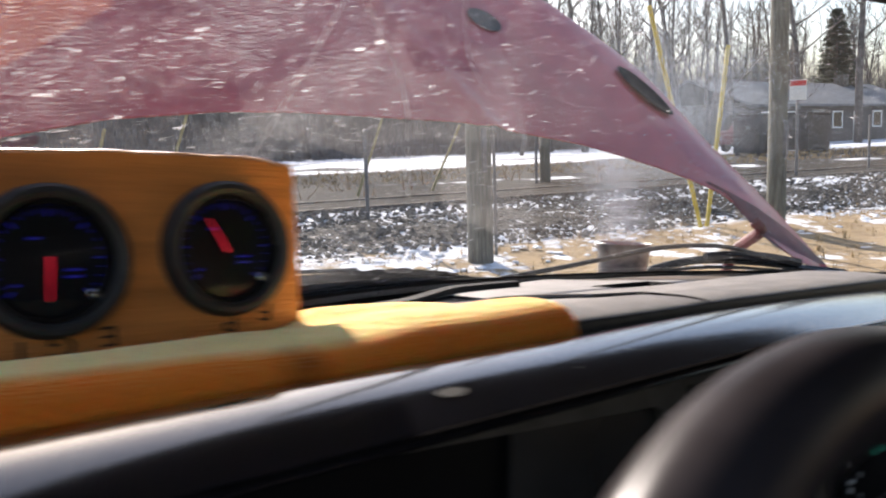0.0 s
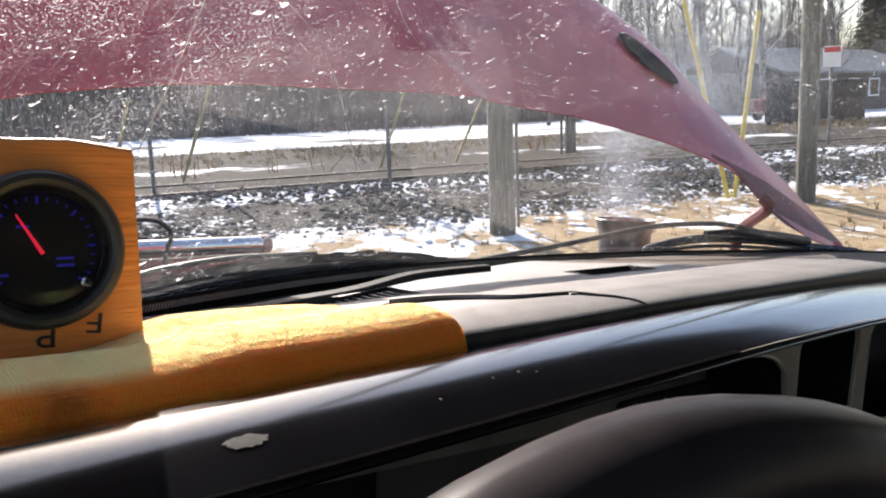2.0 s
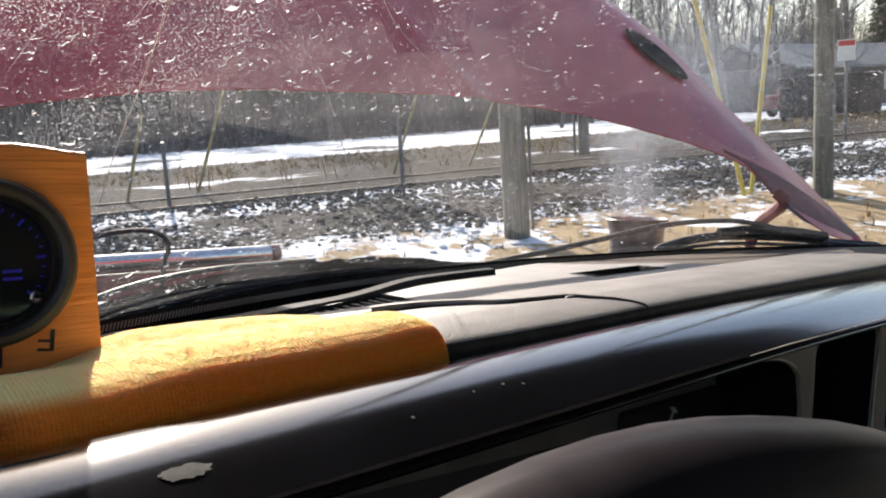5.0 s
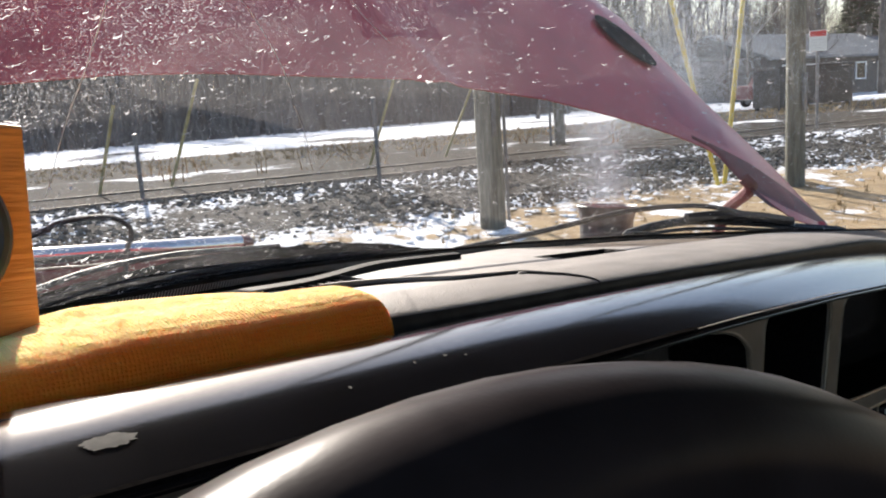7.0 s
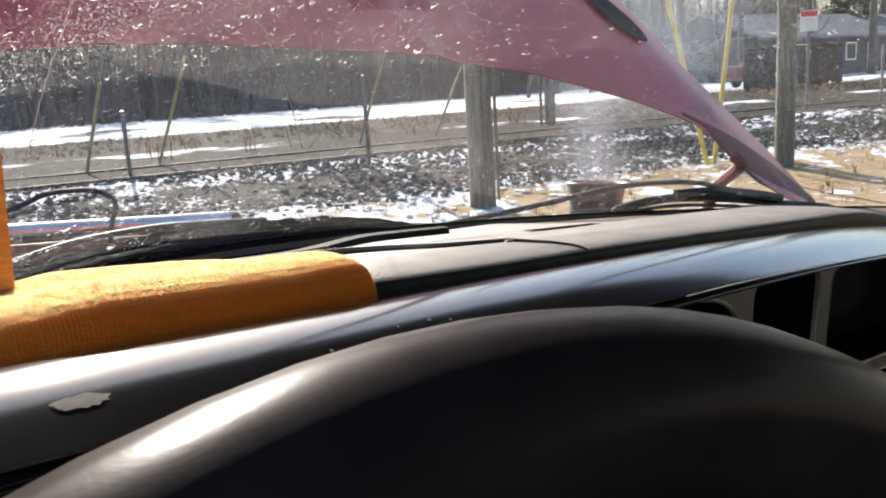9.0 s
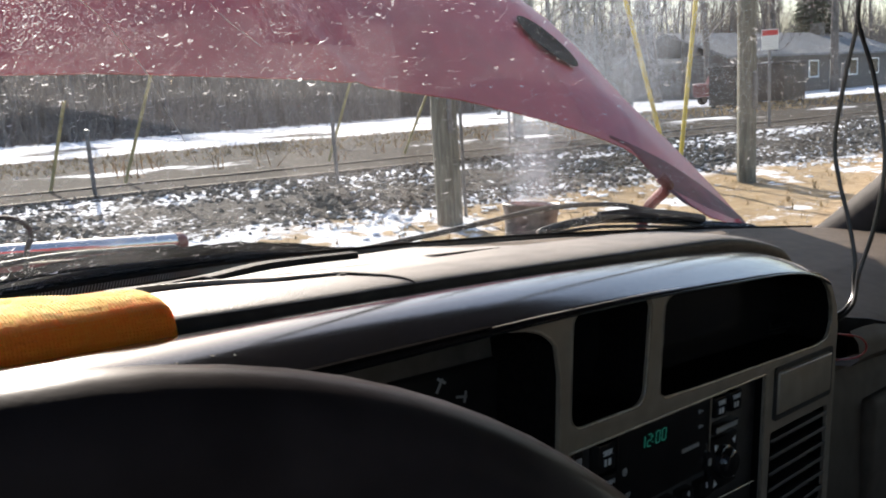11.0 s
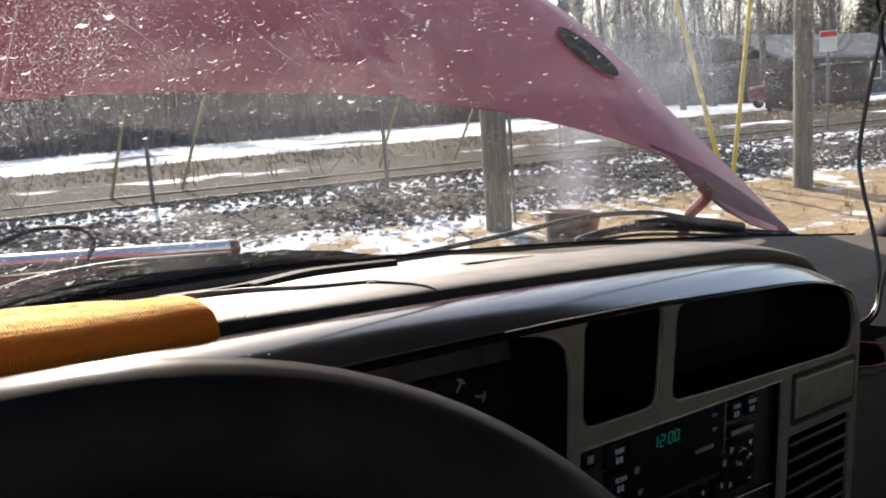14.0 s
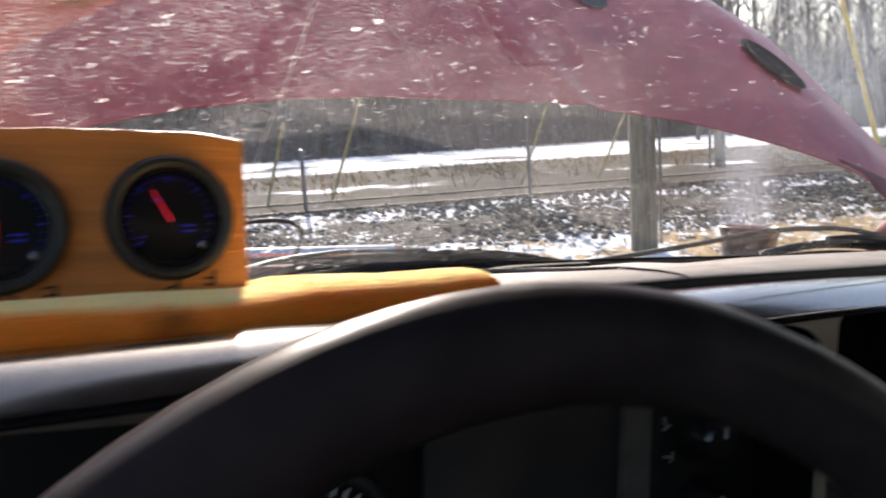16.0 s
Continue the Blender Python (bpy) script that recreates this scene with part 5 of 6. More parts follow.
    part("crack", bm, BLACK, t, "dark open crack")
    bm = bmesh.new()
    n = len(line)
    rows = []
    for i, p in enumerate(line):
        h = 0.0030 * (1 - i / n) + 0.0004
        b = pad_w(p.x, p.y)
        rows.append([bm.verts.new((p.x + dx, p.y + dv, b + dw)) for dx, dv, dw in ((0, 0.0005, -0.001), (0.0005, 0.0018, h), (0.004, 0.010, h * 0.6), (0.008, 0.022, -0.0005))])
    for p, q in zip(rows, rows[1:]):
        for i in range(3):
            bm.faces.new((p[i], p[i + 1], q[i + 1], q[i]))
    part("curled_edge", bm, PAD, t, "curled edge of the crack")
    bm = bmesh.new()
    bmesh.ops.create_icosphere(bm, subdivisions=2, radius=0.0022, matrix=Matrix.Translation((-0.160, 0.0585, 0.0925)) @ Matrix.Diagonal((2.0, 0.8, 0.5, 1)))
    part("crumbled_foam", bm, PAD, t)
    # loose trim strip by the windscreen foot
    bm = bmesh.new()
    strip = smooth_line([(a, c, 0) for a, c in STRIP], 5)
    rows = []
    for k, p in enumerate(strip):
        hw = 0.0062 - 0.0022 * k / len(strip)
        base = pad_w(p.x, p.y) + 0.0042 * smoothstep(p.x, -0.14, 0.0) - 0.002 * smoothstep(-p.x, 0.18, 0.26)
        rows.append([bm.verts.new((p.x + x * hw, p.y + y * hw, base + z)) for x, y, z in ((0.5, -0.9, -0.012), (0.4, -0.7, 0.0026), (-0.5, 0.9, 0.0036), (-0.6, 1.1, -0.004))])
    for p, q in zip(rows, rows[1:]):
        for i in range(4):
            bm.faces.new((p[i], p[(i + 1) % 4], q[(i + 1) % 4], q[i]))
    bm.faces.new(rows[0])
    bm.faces.new(rows[-1])
    part("loose_trim_strip", bm, RECESS, t, "loose black trim strip")

    # the padded bar that runs along the front and turns down at its end
    pts = smooth_line([(u, 0, w) for u, w in BAR_PATH], 5)

    prof = [(0.0275, -0.012), (0.0235, -0.005), (0.0195, -0.0009), (0.0165, 0.0), (0.010, -0.0005), (0.0055, -0.0011), (0.001, -0.0020), (-0.003, -0.0031), (-0.007, -0.0045), (-0.011, -0.0061), (-0.015, -0.0079), (-0.020, -0.0103), (-0.0245, -0.0125), (-0.0278, -0.0141), (-0.0293, -0.0151), (-0.0296, -0.0160), (-0.0285, -0.0178)]

    def bar_drop(u):
        return interp(u, (-0.62, -0.50, -0.30, -0.20, -0.10, 0.0, 0.10, 0.182, 0.22, 0.30), (0.80, 0.87, 0.89, 0.91, 0.86, 0.80, 0.82, 0.78, 0.78, 0.9))
    bm = bmesh.new()
    rows = []
    for i, p in enumerate(pts):
        d = (pts[min(i + 1, len(pts) - 1)] - pts[max(i - 1, 0)]).normalized()
        nrm = Vector((-d.z, 0, d.x))
        thin = 1 - 0.62 * smoothstep(i / (len(pts) - 1), 0.66, 0.82)
        rows.append([bm.verts.new(Vector((p.x, 0, p.z)) + Vector((0, v * (1 - 0.55 * (1 - thin)) if v < 0 else v * thin, 0)) + nrm * (w * thin * (bar_drop(p.x) if w < 0 else 1.0))) for v, w in prof])
    for p, q in zip(rows, rows[1:]):
        for i in range(len(prof) - 1):
            bm.faces.new((p[i], p[i + 1], q[i + 1], q[i]))
    bar = part("front_bar", bm, BAR, t, "black padded vinyl bar with scuffs")
    # added black strip for the shade between the bar and the opening below it
    bm = bmesh.new()
    rows = []
    for i in range(45):
        u = -0.69 + 0.55 * i / 44
        ramp = smoothstep(u, -0.20, -0.14)
        low = 0.0142 + 0.912 * interp(u, (-0.66, -0.43, -0.30, -0.246, -0.20, -0.15), (0.0535, 0.0600, 0.0617, 0.0628, 0.0637, 0.0638)) - 0.0014
        high = 0.0142 + 0.912 * interp(u, (-0.66, -0.40, -0.30, -0.20, -0.10), (0.0560, 0.0614, 0.0632, 0.0655, 0.0676)) + 0.0005
        low += (high - low) * ramp
        rows.append([bm.verts.new((u, v, w)) for v, w in ((-0.0270, low), (-0.0286, low + 0.0003), (-0.0286, high - 0.0008), (-0.0280, high), (-0.0100, high))])
    for p, q in zip(rows, rows[1:]):
        for i in range(4):
            bm.faces.new((p[i], q[i], q[i + 1], p[i + 1]))
    part("edging", bm, EDGING, t, "black strip added for the shade under the bar")
    # scuffs worn into the bar, lying on its curve
    rnd = random.Random(9)

    def bar_place(u, x):
        """A point on the bar's surface at u, x from back to front along its profile."""
        w = interp(u, [q[0] for q in BAR_PATH[:11]], [q[1] for q in BAR_PATH[:11]])
        v = -0.006 - x
        return Vector((u, v, w + bar_drop(u) * interp(-v, [-q[0] for q in prof[:16]], [q[1] for q in prof[:16]]) + 0.00025))
    for u, x, n, sx, sy in ((-0.388, 0.0045, 34, 0.0076, 0.0030), (-0.314, 0.0060, 8, 0.0009, 0.0008), (-0.270, 0.0015, 8, 0.0009, 0.0007), (-0.262, 0.0037, 8, 0.0007, 0.0006), (-0.284, 0.0015, 8, 0.0006, 0.0006)):
        bm = bmesh.new()
        c = bm.verts.new(bar_place(u, x))
        rings = []
        lump = [0.95 + 0.30 * noise.noise((i * 0.7, u * 90, 0)) + rnd.uniform(-0.16, 0.12) for i in range(n)]
        for f in (0.3, 0.65, 1.0):
            rings.append([bm.verts.new(bar_place(u + f * lump[i] * sx * math.cos(i * math.tau / n), x + f * lump[i] * sy * math.sin(i * math.tau / n))) for i in range(n)])
        for i in range(n):
            k = (i + 1) % n
            bm.faces.new((c, rings[0][i], rings[0][k]))
            for ra, rb in zip(rings, rings[1:]):
                bm.faces.new((ra[i], rb[i], rb[k], ra[k]))
        part("scuff", bm, SCUFF, bar, "pale scuffed spot")
    def bezel_part(name, bm, material, parent, label="", smooth=True):
        bm.transform(NEAR)
        return part(name, bm, material, parent, label, smooth)
    # bezel with its openings
    outer = [(-0.66, -0.19), (0.350, -0.19), (0.352, 0.0), (0.347, 0.020), (0.332, 0.040), (0.302, 0.0540), (0.265, 0.0588), (0.22, 0.0620), (0.17, 0.0643), (0.10, 0.0660), (0.04, 0.0675), (-0.07, 0.0673), (-0.18, 0.0655), (-0.29, 0.0632), (-0.40, 0.0614), (-0.66, 0.0560)]
    top = [(-0.0584, 0.048), (-0.0640, 0.0530), (-0.0712, 0.0573), (-0.0780, 0.0596), (-0.0856, 0.0614), (-0.100, 0.0630), (-0.125, 0.0638), (-0.18, 0.0637), (-0.23, 0.0628), (-0.29, 0.0617), (-0.40, 0.0600), (-0.62, 0.0545), (-0.63, 0.046)]
    cluster = [(-0.0535, -0.13), (-0.0545, 0.030)] + top + [(-0.63, -0.13)]
    pocket = [(u - (0.005 * (0.066 - w) / 0.07 if u > 0 else 0.0), w) for u, w in rounded(-0.0442, 0.0396, -0.0055, 0.0662, 0.011)]
    big = [(0.3335, -0.003), (0.3375, 0.006), (0.3370, 0.018), (0.330, 0.034), (0.317, 0.045), (0.297, 0.0515), (0.265, 0.0572), (0.20, 0.0612), (0.12, 0.0632), (0.066, 0.0640), (0.0585, 0.0618), (0.0543, 0.0570), (0.0508, 0.004), (0.0518, -0.0025), (0.058, -0.0064), (0.10, -0.0078), (0.30, -0.0110), (0.326, -0.0090)]
    radio = rounded(-0.046, 0.210, -0.15, -0.0185, 0.004)
    louver = rounded(0.222, 0.338, -0.16, -0.070, 0.004)
    holes = [cluster, pocket, big, radio, louver]
    bm = bmesh.new()
    plate(bm, outer, holes, 0.0, 0.0030)
    bezel_ob = bezel_part("bezel", bm, BEZEL, t, "satin grey-brown plastic bezel", smooth=False)
    # rounded lips round the openings
    for hole in (pocket, big, radio, cluster):
        bm = bmesh.new()
        tube(bm, [(u, 0.0006, w) for u, w in hole], 0.0011, 8, closed=True)
        bezel_part("opening_lip", bm, BEZEL if hole is cluster else BEZELEDGE, bezel_ob, "polished worn lip")
    # walls in the same black, painting the shade inside the openings
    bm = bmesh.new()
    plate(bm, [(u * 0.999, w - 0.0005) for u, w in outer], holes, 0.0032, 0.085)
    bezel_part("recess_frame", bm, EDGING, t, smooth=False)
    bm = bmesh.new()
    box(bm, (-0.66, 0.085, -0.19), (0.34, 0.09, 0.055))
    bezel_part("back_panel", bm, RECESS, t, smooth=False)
    # recessed instrument panel behind the long opening
    bm = bmesh.new()
    plate(bm, [(-0.64, -0.18), (-0.050, -0.18), (-0.050, 0.068), (-0.64, 0.068)], [[(u, w + 0.05 * max(0.0, -0.20 - u) * (1 if w > 0 else 0)) for u, w in rounded(-0.60, -0.166, -0.12, 0.0240, 0.016)]], 0.052, 0.058)
    bezel_part("instrument_panel", bm, PANEL, t, "dull dark grey instrument panel", smooth=False)
    # pocket liner: glossy tray face
    bm = bmesh.new()
    plate(bm, [(0.045, -0.014), (0.342, -0.014), (0.342, 0.016), (0.330, 0.034), (0.300, 0.047), (0.26, 0.053), (0.20, 0.057), (0.045, 0.062)], [], 0.045, 0.050)
    bezel_part("tray_back", bm, GLOSSBLACK, t, smooth=False)
    bm = bmesh.new()
    box(bm, (-0.048, 0.040, -0.010), (0.042, 0.046, 0.068), 0.001)
    bezel_part("pocket_back", bm, GLOSSBLACK, t)
    # raised blank panel
    bm = bmesh.new()
    box(bm, (0.229, -0.003, -0.056), (0.336, 0.004, -0.021), 0.002, seg=3)
    blank = bezel_part("blank_panel", bm, BEZEL, t, "raised blank switch panel")
    bm = bmesh.new()
    plate(bm, rounded(0.224, 0.341, -0.061, -0.016, 0.004), [rounded(0.228, 0.337, -0.057, -0.020, 0.003)], -0.0015, 0.001)
    bezel_part("panel_frame", bm, BLACK, blank, smooth=False)
    # vent louvers
    for k in range(6):
        bm = bmesh.new()
        w = -0.078 - 0.014 * k
        box(bm, (0.223, -0.001, w - 0.0015), (0.337, 0.018, w + 0.0015), 0.0008, Matrix.Translation((0, 0, w)) @ Matrix.Rotation(radians(-18), 4, "X") @ Matrix.Translation((0, 0, -w)))
        bezel_part("vent_slat", bm, BLACK, t)
    # knee panel under the bezel
    bm = bmesh.new()
    sheet(bm, 20, 4, lambda s, k: (-0.68 + 0.99 * s, -0.026 + 0.10 * k, -0.155 - 0.25 * k))
    part("knee_panel", bm, TRIM, t)
    # passenger side: rounded front and glove box
    bm = bmesh.new()
    prof = [(-0.018, -0.012), (-0.026, -0.022), (-0.028, -0.036), (-0.020, -0.044), (0.0, -0.046), (0.006, -0.060), (0.0, -0.075), (-0.006, -0.20), (0.03, -0.33)]

    def front(s, k):
        u = 0.338 + 0.767 * s
        x = k * (len(prof) - 1)
        i = min(len(prof) - 2, int(x))
        f = x - i
        top = pad_w(u, 0.012 - 0.03 * smoothstep(u, 0.36, 0.5))
        dv, dw = (prof[i][j] + f * (prof[i + 1][j] - prof[i][j]) for j in (0, 1))
        return (u, dv, dw + 0.012 + min(0.0, top) * (1 - k))
    sheet(bm, 24, 24, front)
    part("passenger_panel", bm, SIDETRIM, t)
    bm = bmesh.new()
    box(bm, (0.43, -0.014, -0.29), (0.98, 0.004, -0.085), 0.008, seg=3)
    part("glove_box_lid", bm, SIDETRIM, t)
    return t


build_dash()


def build_cluster():
    """Instrument cluster and climate switches let into the bezel."""
    t = thing("instrument_cluster", "dark unlit instrument cluster with white scale marks", "gauges", TRUCK @ NEAR)
    bm = bmesh.new()
    box(bm, (-0.62, 0.0640, -0.15), (-0.150, 0.069, 0.052), 0.001)
    part("face", bm, DIALFACE, t)
    for u, w, r in ((-0.3585, -0.045, 0.0375), (-0.475, -0.050, 0.050)):
        bm = bmesh.new()
        turned(bm, [(r + 0.004, 0.0), (r + 0.004, 0.006), (r, 0.006), (r, 0.0)], Matrix.Translation((u, 0.0645, w)) @ Matrix.Rotation(radians(90), 4, "X"), 40)
        dial = part("dial_ring", bm, BLACK, t)
        for k in range(21):
            a = radians(220 - 260 * k / 20)
            bm = bmesh.new()
            long = 0.009 if k % 3 == 0 else 0.005
            m = Matrix.Translation((u, 0.0635, w)) @ Matrix.Rotation(-a, 4, "Y")
            box(bm, (r - 0.004 - long, -0.0004, -0.0006), (r - 0.004, 0.0004, 0.0006), 0, m)
            part("tick", bm, PRINT, dial, smooth=False)
        bm = bmesh.new()
        box(bm, (-0.004, -0.001, -0.0012), (r - 0.014, 0.001, 0.0012), 0.0004, Matrix.Translation((u, 0.056, w)) @ Matrix.Rotation(radians(-215), 4, "Y"))
        part("pointer", bm, INK, dial)
    bm = bmesh.new()
    box(bm, (-0.302, 0.0590, -0.10), (-0.160, 0.0610, 0.030), 0.0008)
    part("lens_panel", bm, LCD, t, "grey smoked lens")

    t = thing("climate_control", "black climate control panel with rotary knobs", "controls", TRUCK @ NEAR)
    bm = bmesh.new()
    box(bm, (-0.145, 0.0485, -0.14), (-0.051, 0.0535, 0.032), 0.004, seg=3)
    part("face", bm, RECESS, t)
    for k, w in enumerate((-0.0142, -0.062, -0.110)):
        bm = bmesh.new()
        turned(bm, [(0.0, 0.022), (0.012, 0.022), (0.0145, 0.019), (0.0155, 0.0), (0.019, 0.0), (0.019, -0.002)], Matrix.Translation((-0.109, 0.0485, w)) @ Matrix.Rotation(radians(90), 4, "X"), 28)
        knob = part("knob", bm, GLOSSBLACK, t)
        bm = bmesh.new()
        box(bm, (-0.110, 0.0250, w + 0.002), (-0.108, 0.0270, w + 0.013))
        part("pointer_mark", bm, DIMPRINT, knob, smooth=False)
    for u, w, a in ((-0.103, 0.0238, -60), (-0.0852, 0.0138, 10), (-0.128, 0.0115, 20), (-0.138, -0.005, 70), (-0.134, -0.027, 10)):
        bm = bmesh.new()
        m = Matrix.Translation((u, 0.0481, w)) @ Matrix.Rotation(radians(a), 4, "Y")
        box(bm, (-0.0045, -0.0003, -0.0008), (0.0045, 0.0003, 0.0008), 0, m)
        box(bm, (-0.0008, -0.0003, -0.0035), (0.0008, 0.0003, 0.0035), 0, m @ Matrix.Translation((0.003, 0, 0)))
        part("symbol", bm, DIMPRINT, t, smooth=False)


build_cluster()


def build_radio():
    t = thing("car_radio", "black car radio with a green clock and small keys", "radio", TRUCK @ NEAR)
    bm = bmesh.new()
    box(bm, (-0.045, 0.008, -0.149), (0.209, 0.020, -0.019), 0.002)
    part("body", bm, BLACK, t)
    bm = bmesh.new()
    box(bm, (0.008, 0.002, -0.074), (0.125, 0.012, -0.0195), 0.0015)
    part("display", bm, GLOSSBLACK, t, "glossy black display")
    # pale tube in place of the highlight along the display's rim
    bm = bmesh.new()
    tube(bm, [(0.050, 0.0018, -0.0195), (0.1245, 0.0018, -0.0195), (0.1252, 0.0018, -0.0205), (0.1252, 0.0018, -0.072)], [0.0003, 0.0007, 0.0007, 0.0003], 6)
    part("display_edge", bm, BEZELEDGE, t, "thin pale edge")
    bm = bmesh.new()
    tube(bm, [(-0.043, 0.004, -0.102), (0.128, 0.004, -0.1034), (0.205, 0.004, -0.1065)], 0.0007, 6)
    part("lower_lip", bm, BEZELEDGE, t, "thin pale edge")
    segments = {"0": "abcdef", "1": "bc", "2": "abged"}
    for i, ch in enumerate("12:00"):
        u0 = 0.0330 + (0, 0.0078, 0.0142, 0.0180, 0.0256)[i]
        bm = bmesh.new()
        if ch == ":":
            for dw in (-0.002, 0.002):
                box(bm, (u0 - 0.0004, 0.0012, -0.0320 + dw - 0.0004), (u0 + 0.0004, 0.0016, -0.0320 + dw + 0.0004))
        else:
            for sname in segments[ch]:
                x0, w0, x1, w1 = {"a": (0, 8, 4.6, 8), "b": (4.6, 4.2, 4.6, 7.8), "c": (4.6, 0.2, 4.6, 3.8), "d": (0, 0, 4.6, 0), "e": (0, 0.2, 0, 3.8), "f": (0, 4.2, 0, 7.8), "g": (0, 4, 4.6, 4)}[sname]
                a, c = u0 + x0 / 1000 + 0.00008 * w0, u0 + x1 / 1000 + 0.00008 * w1
                w_a, w_b = -0.0360 + w0 / 1000, -0.0360 + w1 / 1000
                if x0 == x1:
                    box(bm, (a - 0.00028, 0.0012, w_a), (c + 0.00028, 0.0016, w_b))
                else:
                    box(bm, (a + 0.0004, 0.0012, w_a - 0.00028), (c - 0.0004, 0.0016, w_b + 0.00028))
        part("clock_digit", bm, GREEN, t, smooth=False)
    bm = bmesh.new()
    box(bm, (0.086, 0.0012, -0.0525), (0.109, 0.0019, -0.0495), 0.0003)
    part("logo_bar", bm, DIMPRINT, t, smooth=False)
    bm = bmesh.new()
    turned(bm, [(0.0, 0.0006), (0.0030, 0.0006), (0.0030, 0.0)], Matrix.Translation((0.0158, 0.0019, -0.0464)) @ Matrix.Rotation(radians(90), 4, "X"), 5)
    part("logo_shape", bm, DIMPRINT, t, smooth=False)
    for s, u, w in (("H", 0.109, -0.0276), ("M", 0.110, -0.0387), ("EJT", 0.0204, -0.063)):
        written(s, 0.0042, Matrix.Translation((u, 0.0017, w)) @ FACE, DIMPRINT, t)
        if s != "EJT":
            bm = bmesh.new()
            box(bm, (u + 0.0030, 0.0014, w - 0.0006), (u + 0.0042, 0.0019, w + 0.0006))
            part("key_mark", bm, DIMPRINT, t, smooth=False)
    keys = [(-0.005, -0.031, 0.018, 0.018, "SEEK"), (-0.003, -0.051, 0.018, 0.016, "SCAN"), (-0.0345, -0.026, 0.011, 0.014, ""), (0.139, -0.030, 0.017, 0.015, "TAPE"), (0.1620, -0.030, 0.017, 0.015, "TUNE"), (0.1490, -0.0472, 0.038, 0.0065, ""), (0.1244, -0.068, 0.008, 0.014, "")]
    keys += [(u, w, 0.017, 0.013, s) for u, w, s in ((0.1213, -0.0885, "5"), (0.0955, -0.0875, "4"), (0.0710, -0.087, "3"), (0.0465, -0.0865, "2"), (0.0220, -0.086, "1"))]
    for u, w, a, c, s in keys:
        bm = bmesh.new()
        box(bm, (u - a / 2, 0.0008, w - c / 2), (u + a / 2, 0.010, w + c / 2), 0.0012)
        key = part("button", bm, GLOSSBLACK, t)
        if s:
            written(s, 0.0046 if len(s) > 1 else 0.0055, Matrix.Translation((u, 0.0004, w + 0.0032)) @ FACE, PRINT, key)
        if len(s) != 1:
            bm = bmesh.new()
            if a > 0.03:
                box(bm, (u - 0.016, 0.0003, w - 0.0018), (u + 0.016, 0.0009, w + 0.0018))
            elif s:
                for k in (-1, 1):
                    box(bm, (u + k * 0.002 - 0.0011, 0.0003, w - 0.0050), (u + k * 0.002 + 0.0011, 0.0009, w - 0.0008))
            else:
                box(bm, (u - a * 0.25, 0.0003, w - 0.003), (u + a * 0.25, 0.0009, w + 0.002))
            part("legend_bar", bm, PRINT if s else DIMPRINT, key, smooth=False)
    bm = bmesh.new()
    box(bm, (0.131, 0.003, -0.096), (0.172, 0.010, -0.055), 0.0022)
    pad_ob = part("tuning_pad", bm, GLOSSBLACK, t)
    bm = bmesh.new()
    turned(bm, [(0.0, 0.009), (0.0085, 0.009), (0.0105, 0.0075), (0.0118, 0.0035), (0.0128, 0.003), (0.0128, 0.0)], Matrix.Translation((0.1515, 0.004, -0.0756)) @ Matrix.Rotation(radians(90), 4, "X"), 32)
    part("knob", bm, GLOSSBLACK, pad_ob)
    for a in (45, 135, 225, 315):
        bm = bmesh.new()
        m = Matrix.Translation((0.1515, 0.0026, -0.0756)) @ Matrix.Rotation(radians(a), 4, "Y") @ Matrix.Translation((0.0205, 0, 0))
        q = [bm.verts.new(m @ Vector(x)) for x in ((0.003, 0, 0), (-0.0025, 0, 0.0034), (-0.0025, 0, -0.0034))]
        bm.faces.new(q)
        part("corner_mark", bm, PRINT, pad_ob, smooth=False)


build_radio()


def build_wheel():
    tilt = radians(23.4)
    m = TRUCK @ Matrix.Translation((-0.382, -0.216, -0.0576)) @ Matrix.Rotation(radians(-2.7), 4, "Z") @ Matrix.Rotation(-tilt, 4, "X")
    t = thing("steering_wheel", "black padded truck steering wheel with a worn rim", "steering wheel", m)
    R, r = 0.1773, 0.016
    bm = bmesh.new()
    rows, n, k = [], 96, 16
    for i in range(n):
        a = i * math.tau / n
        c = Vector((math.cos(a), 0, math.sin(a)))
        rows.append([bm.verts.new(c * (R + r * 0.98 * math.cos(q)) + Vector((0, r * 1.06 * math.sin(q), 0))) for q in [j * math.tau / k for j in range(k)]])
    for i in range(n):
        p, q = rows[i], rows[(i + 1) % n]
        for j in range(k):
            bm.faces.new((p[j], p[(j + 1) % k], q[(j + 1) % k], q[j]))
    part("rim", bm, WHEEL, t)
    bm = bmesh.new()
    turned(bm, [(0.0, 0.030), (0.055, 0.028), (0.068, 0.020), (0.072, 0.004), (0.068, -0.012), (0.05, -0.03), (0.0, -0.03)], Matrix.Translation((0, 0.03, -0.015)) @ Matrix.Rotation(radians(90), 4, "X"), 40)
    part("hub_pad", bm, WHEEL, t)
    for a in (-14, 194, 240, 300):
        bm = bmesh.new()
        d = Vector((math.cos(radians(a)), 0, math.sin(radians(a))))
        tube(bm, smooth_line([d * 0.05 + Vector((0, 0.03, -0.015)), d * 0.11 + Vector((0, 0.022, -0.008)), d * R], 5), [0.020] * 5 + [0.016] * 5 + [0.013], 10)
        part("spoke", bm, WHEEL, t)
    bm = bmesh.new()
    tube(bm, [(0, 0.05, -0.015), (0, 0.13, -0.03), (0, 0.26, -0.06)], [0.035, 0.04, 0.045], 20)
    part("column", bm, BLACK, t)


build_wheel()


